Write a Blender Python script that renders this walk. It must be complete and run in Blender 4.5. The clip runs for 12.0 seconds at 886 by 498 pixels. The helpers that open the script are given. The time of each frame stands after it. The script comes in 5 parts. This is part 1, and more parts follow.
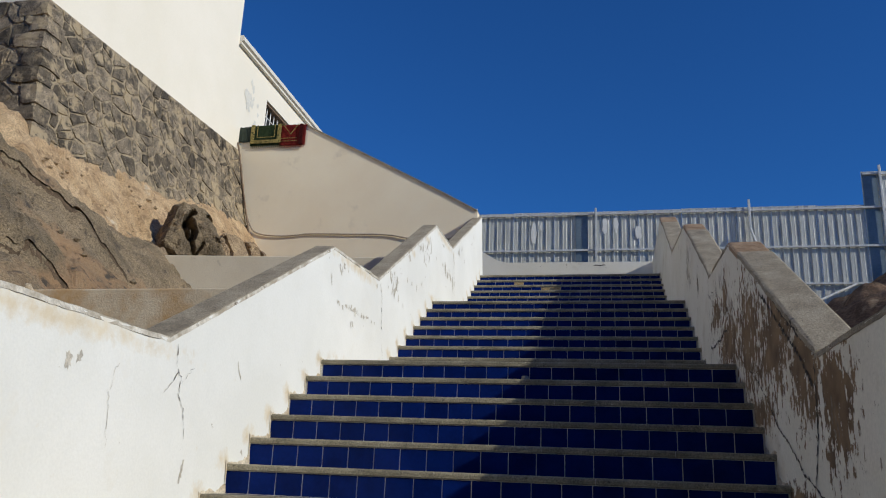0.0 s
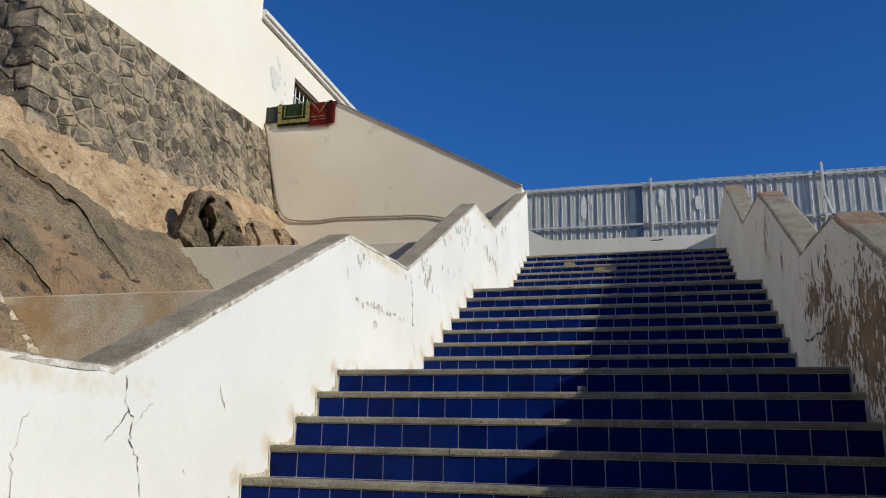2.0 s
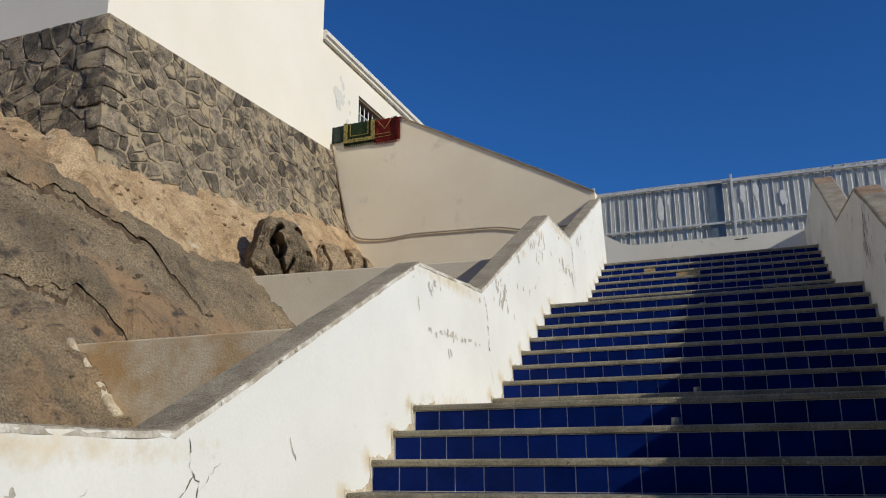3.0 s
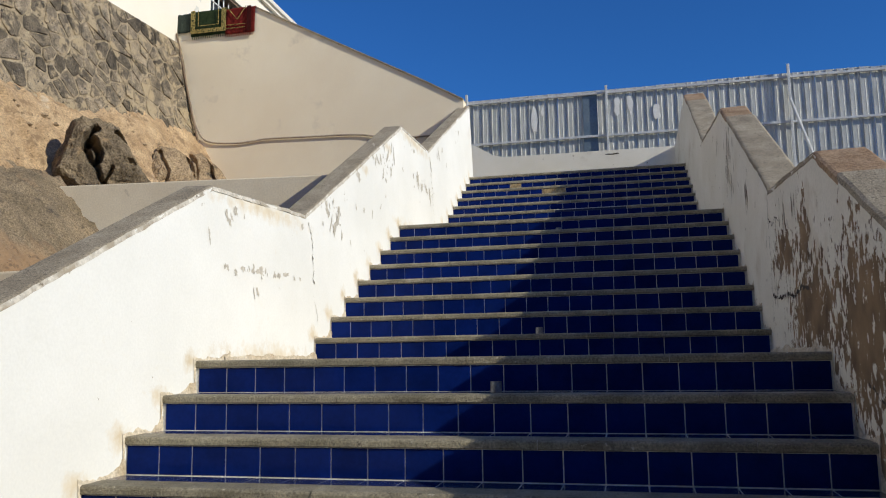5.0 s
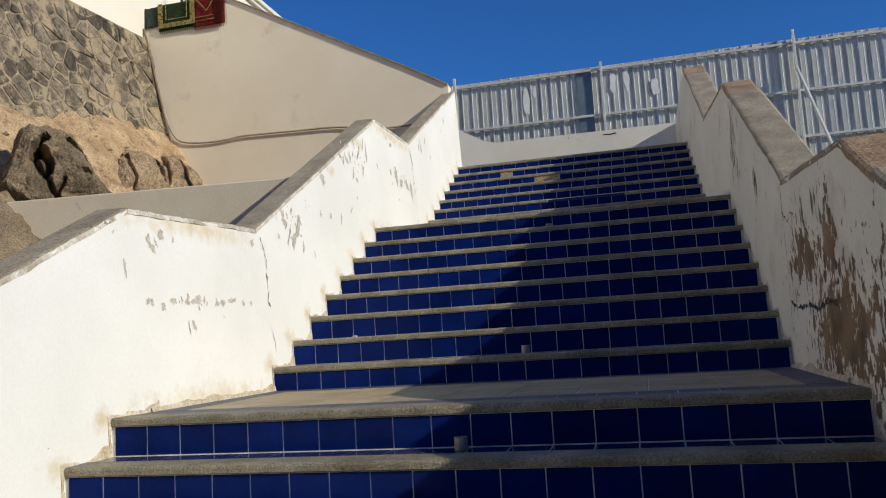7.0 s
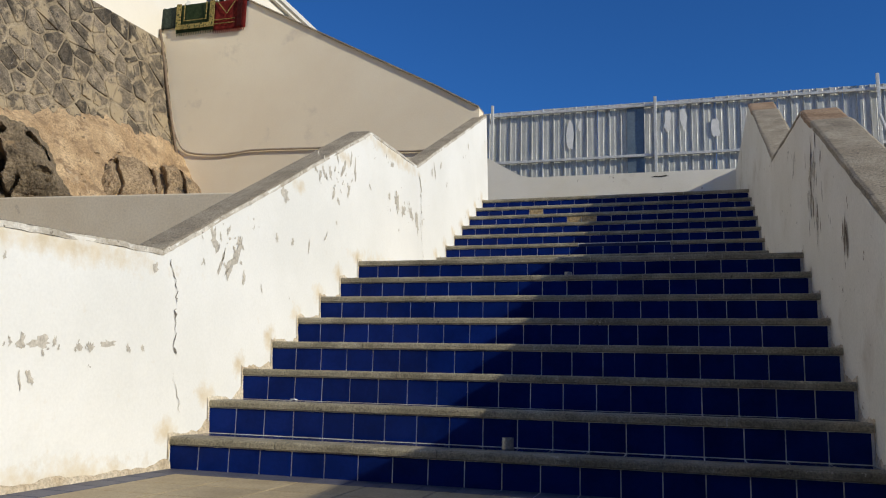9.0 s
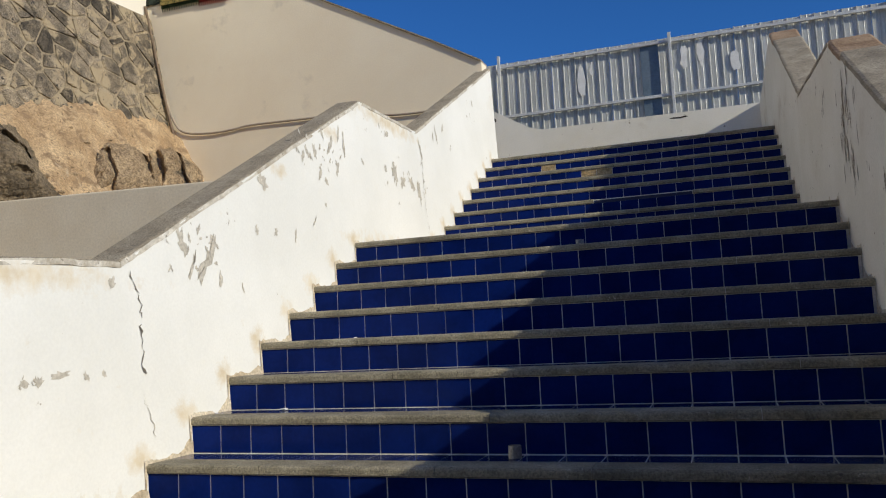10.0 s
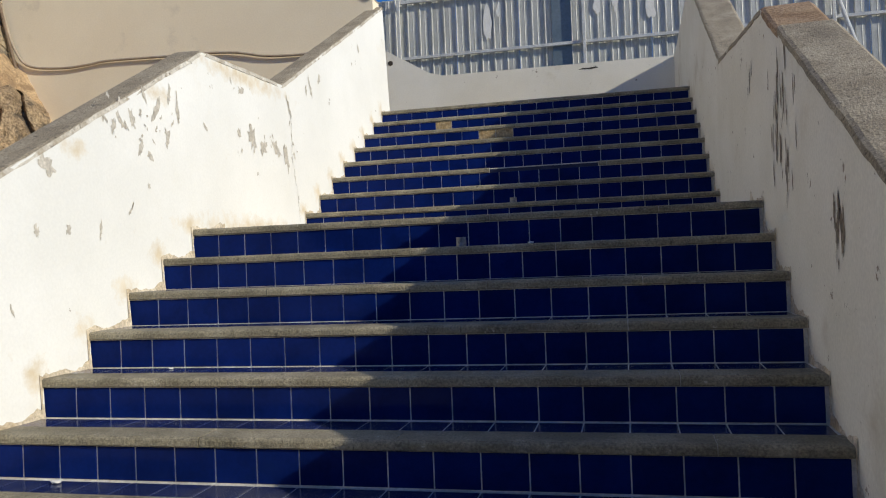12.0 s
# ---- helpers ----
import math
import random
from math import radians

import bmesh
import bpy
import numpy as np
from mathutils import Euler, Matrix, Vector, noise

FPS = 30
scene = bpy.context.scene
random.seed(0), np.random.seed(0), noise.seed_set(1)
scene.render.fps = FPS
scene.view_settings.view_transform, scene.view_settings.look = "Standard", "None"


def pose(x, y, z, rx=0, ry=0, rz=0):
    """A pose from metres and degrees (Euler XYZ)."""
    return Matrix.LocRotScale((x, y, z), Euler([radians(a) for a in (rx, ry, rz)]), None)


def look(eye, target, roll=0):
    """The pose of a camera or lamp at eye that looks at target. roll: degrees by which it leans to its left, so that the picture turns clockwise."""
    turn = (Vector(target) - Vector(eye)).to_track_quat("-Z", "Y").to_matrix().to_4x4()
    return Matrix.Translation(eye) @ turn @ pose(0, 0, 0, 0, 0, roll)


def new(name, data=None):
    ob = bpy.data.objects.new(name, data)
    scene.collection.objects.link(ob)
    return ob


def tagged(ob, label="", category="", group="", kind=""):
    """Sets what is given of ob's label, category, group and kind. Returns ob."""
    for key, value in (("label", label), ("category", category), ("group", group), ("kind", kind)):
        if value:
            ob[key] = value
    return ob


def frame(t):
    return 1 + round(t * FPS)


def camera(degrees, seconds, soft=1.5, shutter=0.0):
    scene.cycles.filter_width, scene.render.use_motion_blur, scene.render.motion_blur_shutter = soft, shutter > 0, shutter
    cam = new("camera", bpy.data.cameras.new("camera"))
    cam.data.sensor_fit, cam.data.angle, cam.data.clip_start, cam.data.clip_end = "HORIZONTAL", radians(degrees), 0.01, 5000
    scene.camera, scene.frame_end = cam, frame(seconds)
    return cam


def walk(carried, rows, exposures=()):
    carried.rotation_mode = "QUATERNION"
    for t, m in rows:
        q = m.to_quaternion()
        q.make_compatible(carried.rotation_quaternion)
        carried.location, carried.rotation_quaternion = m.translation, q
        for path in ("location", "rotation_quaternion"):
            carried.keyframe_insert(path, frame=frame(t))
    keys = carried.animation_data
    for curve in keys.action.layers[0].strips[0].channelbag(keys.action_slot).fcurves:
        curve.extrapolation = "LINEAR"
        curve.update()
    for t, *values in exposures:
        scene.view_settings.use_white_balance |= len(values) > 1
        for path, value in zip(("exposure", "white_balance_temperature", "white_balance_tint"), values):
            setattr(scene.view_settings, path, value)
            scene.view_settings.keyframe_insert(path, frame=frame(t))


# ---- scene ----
cam = camera(57.7, 12.0, 1.1)
PATH = [
    (0, (0.679, -6.133, -0.875), (0.276, -4.254, -0.323), 2.4),
    (0.5, (0.68, -5.79, -0.851), (0.163, -3.936, -0.306), 1.3),
    (1, (0.617, -5.491, -0.726), (0.302, -3.575, -0.245), 0.8),
    (1.5, (0.761, -5.315, -0.649), (0.358, -3.413, -0.18), 4.5),
    (2, (0.553, -5.094, -0.523), (0.031, -3.228, -0.028), 1.3),
    (2.5, (0.49, -5.007, -0.41), (-0.274, -3.231, 0.102), 1.9),
    (3, (0.493, -4.873, -0.323), (-0.201, -3.067, 0.184), -0.4),
    (3.5, (0.58, -4.619, -0.287), (-0.118, -2.771, 0.025), 1.0),
    (3.7, (0.563, -4.463, -0.213), (-0.034, -2.574, 0.063), -0.9),
    (5.5, (0.771, -3.821, 0.107), (0.328, -1.887, 0.361), -0.8),
    (6, (0.804, -3.625, 0.237), (0.289, -1.701, 0.421), -1.0),
    (6.5, (0.785, -3.451, 0.278), (0.315, -1.519, 0.492), -3.5),
    (8.5, (0.857, -2.23, 0.404), (0.339, -0.312, 0.631), -1.9),
    (9, (0.855, -1.824, 0.482), (0.274, 0.063, 0.799), 1.4),
    (9.5, (0.859, -1.618, 0.536), (0.462, 0.321, 0.822), -0.0),
    (10, (0.906, -1.369, 0.698), (0.254, 0.511, 0.9), -2.8),
    (10.5, (0.851, -1.11, 0.763), (0.121, 0.741, 0.97), -1.5),
    (11, (0.852, -0.902, 0.856), (0.382, 1.036, 1.014), -3.0),
    (11.5, (0.947, -0.625, 0.986), (0.456, 1.314, 1.011), -3.6),
    (12, (0.937, -0.411, 1.14), (0.48, 1.536, 1.159), -2.3),
]
EXPOSURES = [(0.0, -0.22, 6130, 10), (0.5, -0.25, 6130, 10), (1.5, -0.12, 6130, 10), (2.0, -0.11, 6250, 10), (3.0, -0.22, 6370, 10), (3.7, -0.20, 6400, 10), (5.5, 0.10, 6380, 10), (6.0, -0.02, 6450, 10), (6.5, -0.02, 6500, 10), (8.5, -0.06, 6500, 10), (10.5, -0.08, 6500, 10), (11.0, -0.15, 6500, 10), (11.5, -0.10, 6500, 10), (12.0, 0.04, 6500, 10)]
walk(cam, [(t, look(eye, target, roll)) for t, eye, target, roll in PATH], EXPOSURES)

# ---- light ----
SUN_DIR = Vector((2.22, -0.70, 1.0)).normalized()
world = bpy.data.worlds.new("sky")
scene.world = world
world.use_nodes = True
wt = world.node_tree
sky = wt.nodes.new("ShaderNodeTexSky")
sky.sky_type, sky.sun_disc = "NISHITA", False
sky.sun_elevation, sky.sun_rotation = radians(24.0), radians(107.5)
sky.altitude, sky.air_density, sky.dust_density, sky.ozone_density = 0.0, 1.0, 0.0, 3.0
wt.nodes["Background"].inputs["Strength"].default_value = 0.085
deep = wt.nodes.new("ShaderNodeMix")   # dry, very clear air: a deep blue
deep.data_type, deep.blend_type = "RGBA", "MULTIPLY"
deep.inputs[0].default_value, deep.inputs[7].default_value = 1.0, (0.25, 0.68, 1.27, 1)
wt.links.new(sky.outputs["Color"], deep.inputs[6])
wt.links.new(deep.outputs[2], wt.nodes["Background"].inputs["Color"])
sun = new("sun", bpy.data.lights.new("sun", "SUN"))
sun.data.energy, sun.data.angle, sun.data.color = 4.0, radians(0.55), (1.0, 0.945, 0.79)
sun.matrix_world = look(SUN_DIR * 40, (0, 0, 0))


# ---- materials ----
def mat(name, c1, c2, scale=3.0, fine=60.0, grain=0.25, rough=0.8, bump=0.3, metal=0.0, spots=None, spec=0.4,
        random_tint=0.0, coat=0.0, stretch=None, relief=0.01):
    """Two-scale procedural surface. spots: (colour, scale, low, high) patches with an edge of their own."""
    m = bpy.data.materials.new(name)
    m.use_nodes = True
    nt = m.node_tree
    n, lk = nt.nodes, nt.links
    b = n["Principled BSDF"]
    pos = n.new("ShaderNodeNewGeometry").outputs["Position"]
    if stretch:
        mp = n.new("ShaderNodeMapping")
        mp.inputs["Scale"].default_value = stretch
        lk.new(pos, mp.inputs["Vector"])
        pos = mp.outputs["Vector"]

    def noise_tex(s, detail=6.0, r=0.6):
        t = n.new("ShaderNodeTexNoise")
        t.inputs["Scale"].default_value, t.inputs["Detail"].default_value, t.inputs["Roughness"].default_value = s, detail, r
        lk.new(pos, t.inputs["Vector"])
        return t.outputs["Fac"]

    def ramp(f, a, c, ca=(0, 0, 0, 1), cc=(1, 1, 1, 1)):
        r = n.new("ShaderNodeValToRGB")
        r.color_ramp.elements[0].position, r.color_ramp.elements[1].position = a, c
        r.color_ramp.elements[0].color, r.color_ramp.elements[1].color = ca, cc
        lk.new(f, r.inputs["Fac"])
        return r.outputs["Color"]

    def mix(f, a, c, blend="MIX"):
        x = n.new("ShaderNodeMix")
        x.data_type, x.blend_type = "RGBA", blend
        for v, s in ((f, 0), (a, 6), (c, 7)):
            if isinstance(v, (int, float)):
                x.inputs[s].default_value = v
            elif isinstance(v, tuple):
                x.inputs[s].default_value = (*v, 1)[:4]
            else:
                lk.new(v, x.inputs[s])
        return x.outputs[2]

    col = ramp(noise_tex(scale), 0.36, 0.64, (*c1, 1), (*c2, 1))
    fn = noise_tex(fine, 4.0)
    g = ramp(fn, 0.34, 0.66, (1 - grain, 1 - grain, 1 - grain, 1), (1 + grain * 0.4, 1 + grain * 0.4, 1 + grain * 0.4, 1))
    col = mix(1.0, col, g, "MULTIPLY")
    if random_tint:
        oi = n.new("ShaderNodeObjectInfo").outputs["Random"]
        v = 1 - random_tint
        col = mix(1.0, col, ramp(oi, 0, 1, (v, v, v, 1), (1 + random_tint, 1 + random_tint, 1 + random_tint, 1)), "MULTIPLY")
    height = fn
    if spots:
        for sc, s, lo, hi in spots:
            f = ramp(noise_tex(s, 8.0, 0.65), lo, hi)
            col = mix(f, col, sc)
    lk.new(col, b.inputs["Base Color"])
    b.inputs["Roughness"].default_value, b.inputs["Metallic"].default_value = rough, metal
    b.inputs["Specular IOR Level"].default_value = spec
    b.inputs["Coat Weight"].default_value = coat
    if bump:
        bm = n.new("ShaderNodeBump")
        bm.inputs["Strength"].default_value, bm.inputs["Distance"].default_value = bump, relief
        lk.new(height, bm.inputs["Height"])
        lk.new(bm.outputs["Normal"], b.inputs["Normal"])
    return m


WHITE = mat("white_limewash", (0.735, 0.725, 0.68), (0.80, 0.79, 0.75), 1.1, 70, 0.035, 0.9, 0.10,
            spots=[((0.70, 0.65, 0.55), 0.9, 0.60, 0.78), ((0.45, 0.41, 0.35), 7.0, 0.69, 0.70)])
CEMENT = mat("cement_cap", (0.33, 0.275, 0.195), (0.48, 0.41, 0.30), 5, 120, 0.45, 0.95, 0.8,
             spots=[((0.20, 0.17, 0.125), 3.0, 0.56, 0.75), ((0.13, 0.11, 0.08), 48, 0.58, 0.66), ((0.55, 0.49, 0.38), 70, 0.62, 0.68)])
NOSING = mat("terrazzo_nosing", (0.215, 0.188, 0.125), (0.38, 0.335, 0.235), 5, 110, 0.45, 0.6, 0.7, random_tint=0.12,
             spots=[((0.10, 0.085, 0.06), 30, 0.63, 0.67), ((0.54, 0.50, 0.40), 40, 0.64, 0.70)])
GROUT = mat("pale_grout", (0.53, 0.505, 0.455), (0.75, 0.725, 0.665), 6, 80, 0.2, 0.9, 0.2)
BLUE = mat("blue_glazed_tile", (0.0032, 0.0125, 0.094), (0.0044, 0.0175, 0.132), 6, 50, 0.10, 0.12, 0.015, random_tint=0.16, spec=0.035,
           spots=[((0.006, 0.018, 0.10), 3.5, 0.60, 0.85)])
# paler base and grey spots: some dust, plus glossy reflection painted in
BLUETREAD = mat("blue_tread_tile_with_sheen", (0.014, 0.024, 0.09), (0.03, 0.042, 0.12), 5, 60, 0.2, 0.16, 0.05, random_tint=0.16, spec=0.5, spots=[((0.12, 0.12, 0.13), 3.0, 0.48, 0.75)])
BLUEDUST = mat("dusty_blue_border_tile", (0.055, 0.062, 0.10), (0.11, 0.11, 0.14), 4, 60, 0.25, 0.55, 0.1, random_tint=0.15)
BLUEDIM = mat("shade_blue_tile", (0.008, 0.014, 0.06), (0.02, 0.03, 0.08), 9, 60, 0.3, 0.6, 0.3)
BUFF = mat("buff_floor_tile", (0.36, 0.275, 0.155), (0.46, 0.365, 0.215), 4, 90, 0.2, 0.6, 0.1, random_tint=0.10)
MORTAR = mat("old_mortar", (0.50, 0.40, 0.27), (0.72, 0.64, 0.50), 7, 70, 0.35, 0.95, 0.7)
BROWN = mat("bare_brown_mortar", (0.19, 0.125, 0.075), (0.30, 0.22, 0.14), 8, 60, 0.4, 0.95, 0.8)
ADHESIVE = mat("tile_adhesive", (0.40, 0.27, 0.12), (0.55, 0.42, 0.24), 18, 40, 0.4, 0.95, 1.0)
BEIGE = mat("beige_render", (0.84, 0.73, 0.55), (0.88, 0.78, 0.60), 1.2, 60, 0.05, 0.92, 0.15,
            spots=[((0.64, 0.55, 0.43), 1.7, 0.60, 0.75), ((0.50, 0.43, 0.34), 9, 0.71, 0.74)])
CREAM = mat("cream_wall", (0.80, 0.74, 0.62), (0.84, 0.78, 0.67), 0.8, 50, 0.025, 0.9, 0.06)
PLASTER = mat("stained_plaster", (0.66, 0.54, 0.38), (0.78, 0.67, 0.50), 3, 60, 0.12, 0.95, 0.4,
              spots=[((0.58, 0.38, 0.19), 2.4, 0.46, 0.62), ((0.30, 0.25, 0.19), 5, 0.64, 0.70)])
# for the added walls out of view that block low sky
SKYBLOCK = mat("sky_block_wall", (0.30, 0.25, 0.19), (0.42, 0.36, 0.28), 0.7, 30, 0.2, 0.9, 0.2)
PLASTER2 = mat("plain_plaster", (0.78, 0.68, 0.51), (0.84, 0.75, 0.58), 2.4, 60, 0.1, 0.95, 0.10,
               spots=[((0.45, 0.39, 0.31), 4, 0.64, 0.72)])
BASALT = mat("basalt_stone", (0.105, 0.086, 0.064), (0.35, 0.28, 0.195), 7, 80, 0.7, 0.9, 1.0, random_tint=0.55, relief=0.02,
             spots=[((0.42, 0.33, 0.21), 3.2, 0.52, 0.58), ((0.50, 0.46, 0.40), 26, 0.64, 0.70), ((0.045, 0.04, 0.036), 14, 0.60, 0.66)])
POINTING = mat("sandy_pointing", (0.27, 0.21, 0.135), (0.47, 0.38, 0.255), 7, 50, 0.4, 0.95, 0.9, relief=0.02, spots=[((0.15, 0.12, 0.085), 6, 0.60, 0.68)])
ROCK = mat("weathered_rock", (0.205, 0.158, 0.10), (0.39, 0.295, 0.185), 1.6, 60, 0.55, 0.95, 1.0, relief=0.03,
           spots=[((0.40, 0.25, 0.135), 0.9, 0.49, 0.64), ((0.085, 0.07, 0.055), 3.6, 0.57, 0.66), ((0.11, 0.085, 0.06), 13, 0.60, 0.68), ((0.40, 0.33, 0.25), 22, 0.66, 0.70)])
DARKROCK = mat("dark_boulder_rock", (0.14, 0.105, 0.066), (0.31, 0.235, 0.148), 4, 40, 0.5, 0.95, 1.0, relief=0.03,
               spots=[((0.34, 0.23, 0.12), 2.2, 0.58, 0.66), ((0.06, 0.048, 0.036), 6, 0.60, 0.66), ((0.40, 0.35, 0.28), 30, 0.68, 0.72)])
SANDROCK = mat("crumbling_ochre_rock", (0.30, 0.21, 0.125), (0.50, 0.365, 0.22), 5, 40, 0.5, 0.95, 1.0, relief=0.035, spots=[((0.13, 0.10, 0.07), 4, 0.58, 0.66)])
SAND = mat("ochre_sand", (0.46, 0.305, 0.165), (0.66, 0.475, 0.28), 3, 45, 0.4, 0.97, 1.0, relief=0.03,
           spots=[((0.30, 0.20, 0.115), 5, 0.54, 0.62), ((0.20, 0.135, 0.08), 16, 0.61, 0.66), ((0.68, 0.56, 0.40), 2.2, 0.62, 0.70)])
EARTH = mat("rubble_earth", (0.10, 0.06, 0.035), (0.24, 0.15, 0.09), 4, 30, 0.5, 0.97, 1.0, relief=0.035, spots=[((0.42, 0.32, 0.21), 1.6, 0.58, 0.68)])
GROUND = mat("dry_ground", (0.30, 0.21, 0.13), (0.42, 0.32, 0.21), 0.9, 20, 0.4, 0.97, 0.8)
GALV = mat("galvanised_sheet", (0.42, 0.425, 0.395), (0.62, 0.615, 0.575), 5, 30, 0.2, 0.42, 0.03, metal=0.15, stretch=(6, 1, 0.6),
           spots=[((0.62, 0.64, 0.64), 3, 0.60, 0.75)])
GALVDARK = mat("dull_blue_sheet_and_shade", (0.14, 0.19, 0.23), (0.19, 0.24, 0.28), 5, 30, 0.12, 0.5, 0.03, metal=0.4)
STEELPAINT = mat("pale_steel_tube", (0.55, 0.55, 0.53), (0.66, 0.66, 0.64), 8, 60, 0.15, 0.5, 0.05, metal=0.2)
FILLER = mat("white_paint_daub", (0.72, 0.71, 0.68), (0.80, 0.79, 0.76), 10, 50, 0.1, 0.8, 0.1)
STUB = mat("rusty_pipe_steel", (0.30, 0.28, 0.25), (0.42, 0.40, 0.37), 30, 90, 0.3, 0.5, 0.2, metal=0.6)
PATCHGREY = mat("grey_undercoat", (0.48, 0.44, 0.37), (0.61, 0.56, 0.48), 12, 60, 0.3, 0.95, 0.5)
PATCHBROWN = mat("brown_undercoat", (0.19, 0.15, 0.11), (0.32, 0.26, 0.19), 12, 60, 0.3, 0.95, 0.5)
# lighter copy of the painted crack shade, for the sunlit parapet
CRACKSUN = mat("crack_shade_sunlit", (0.13, 0.115, 0.095), (0.24, 0.21, 0.175), 20, 60, 0.3, 1.0, 0.0)
EDGEWASH = mat("worn_limewash_edge", (0.50, 0.45, 0.37), (0.72, 0.68, 0.60), 9, 60, 0.25, 0.95, 0.6,
               spots=[((0.36, 0.31, 0.235), 7.0, 0.48, 0.62), ((0.17, 0.14, 0.105), 26, 0.60, 0.66)])
WARMSTAIN = mat("yellowed_limewash", (0.70, 0.60, 0.43), (0.79, 0.71, 0.56), 9, 60, 0.12, 0.95, 0.2)
# dark brown that stands for the shade in cracks under the ledges
LEDGESHADE = mat("ledge_crack_shade", (0.075, 0.052, 0.032), (0.16, 0.11, 0.07), 12, 60, 0.4, 1.0, 0.6)
DAMP = mat("damp_grey_paint", (0.62, 0.60, 0.54), (0.72, 0.69, 0.61), 8, 50, 0.1, 0.95, 0.1)
# painted shade for the gaps of cracks, the drain hole and the slot
DARK = mat("crack_gap_shade", (0.05, 0.042, 0.035), (0.09, 0.075, 0.06), 20, 60, 0.3, 1.0, 0.0)
CABLE = mat("cable_sheath", (0.34, 0.27, 0.20), (0.48, 0.40, 0.30), 6, 40, 0.2, 0.7, 0.1)
ROOFTRIM = mat("painted_cornice", (0.66, 0.62, 0.54), (0.74, 0.70, 0.61), 4, 40, 0.1, 0.8, 0.1)
WOODBROWN = mat("brown_shutter_wood", (0.16, 0.11, 0.07), (0.24, 0.17, 0.11), 6, 40, 0.3, 0.7, 0.2)
WHITEBAR = mat("white_bar_paint", (0.78, 0.77, 0.73), (0.82, 0.81, 0.78), 8, 40, 0.08, 0.6, 0.05)
RUGGREEN = mat("green_rug_pile", (0.020, 0.034, 0.015), (0.038, 0.055, 0.026), 20, 120, 0.4, 1.0, 0.8, spec=0.1)
RUGDARK = mat("grey_green_rug_pile", (0.040, 0.052, 0.040), (0.062, 0.075, 0.060), 20, 120, 0.4, 1.0, 0.8, spec=0.1)
RUGRED = mat("red_rug_pile", (0.11, 0.011, 0.010), (0.20, 0.025, 0.020), 20, 120, 0.4, 1.0, 0.8, spec=0.1)
RUGGOLD = mat("gold_rug_pile", (0.30, 0.22, 0.07), (0.42, 0.33, 0.12), 20, 120, 0.4, 1.0, 0.8, spec=0.1, spots=[((0.03, 0.045, 0.02), 34, 0.52, 0.56)])
RUGDEEP = mat("wine_red_rug_pile", (0.035, 0.006, 0.006), (0.07, 0.012, 0.011), 20, 120, 0.4, 1.0, 0.8, spec=0.1)
DARKVOID = mat("dim_glass", (0.03, 0.035, 0.04), (0.05, 0.055, 0.06), 2, 20, 0.1, 0.15, 0.0)


BAREBRICK = mat("bare_brown_cap", (0.31, 0.195, 0.11), (0.45, 0.31, 0.19), 7, 70, 0.4, 0.95, 0.8)


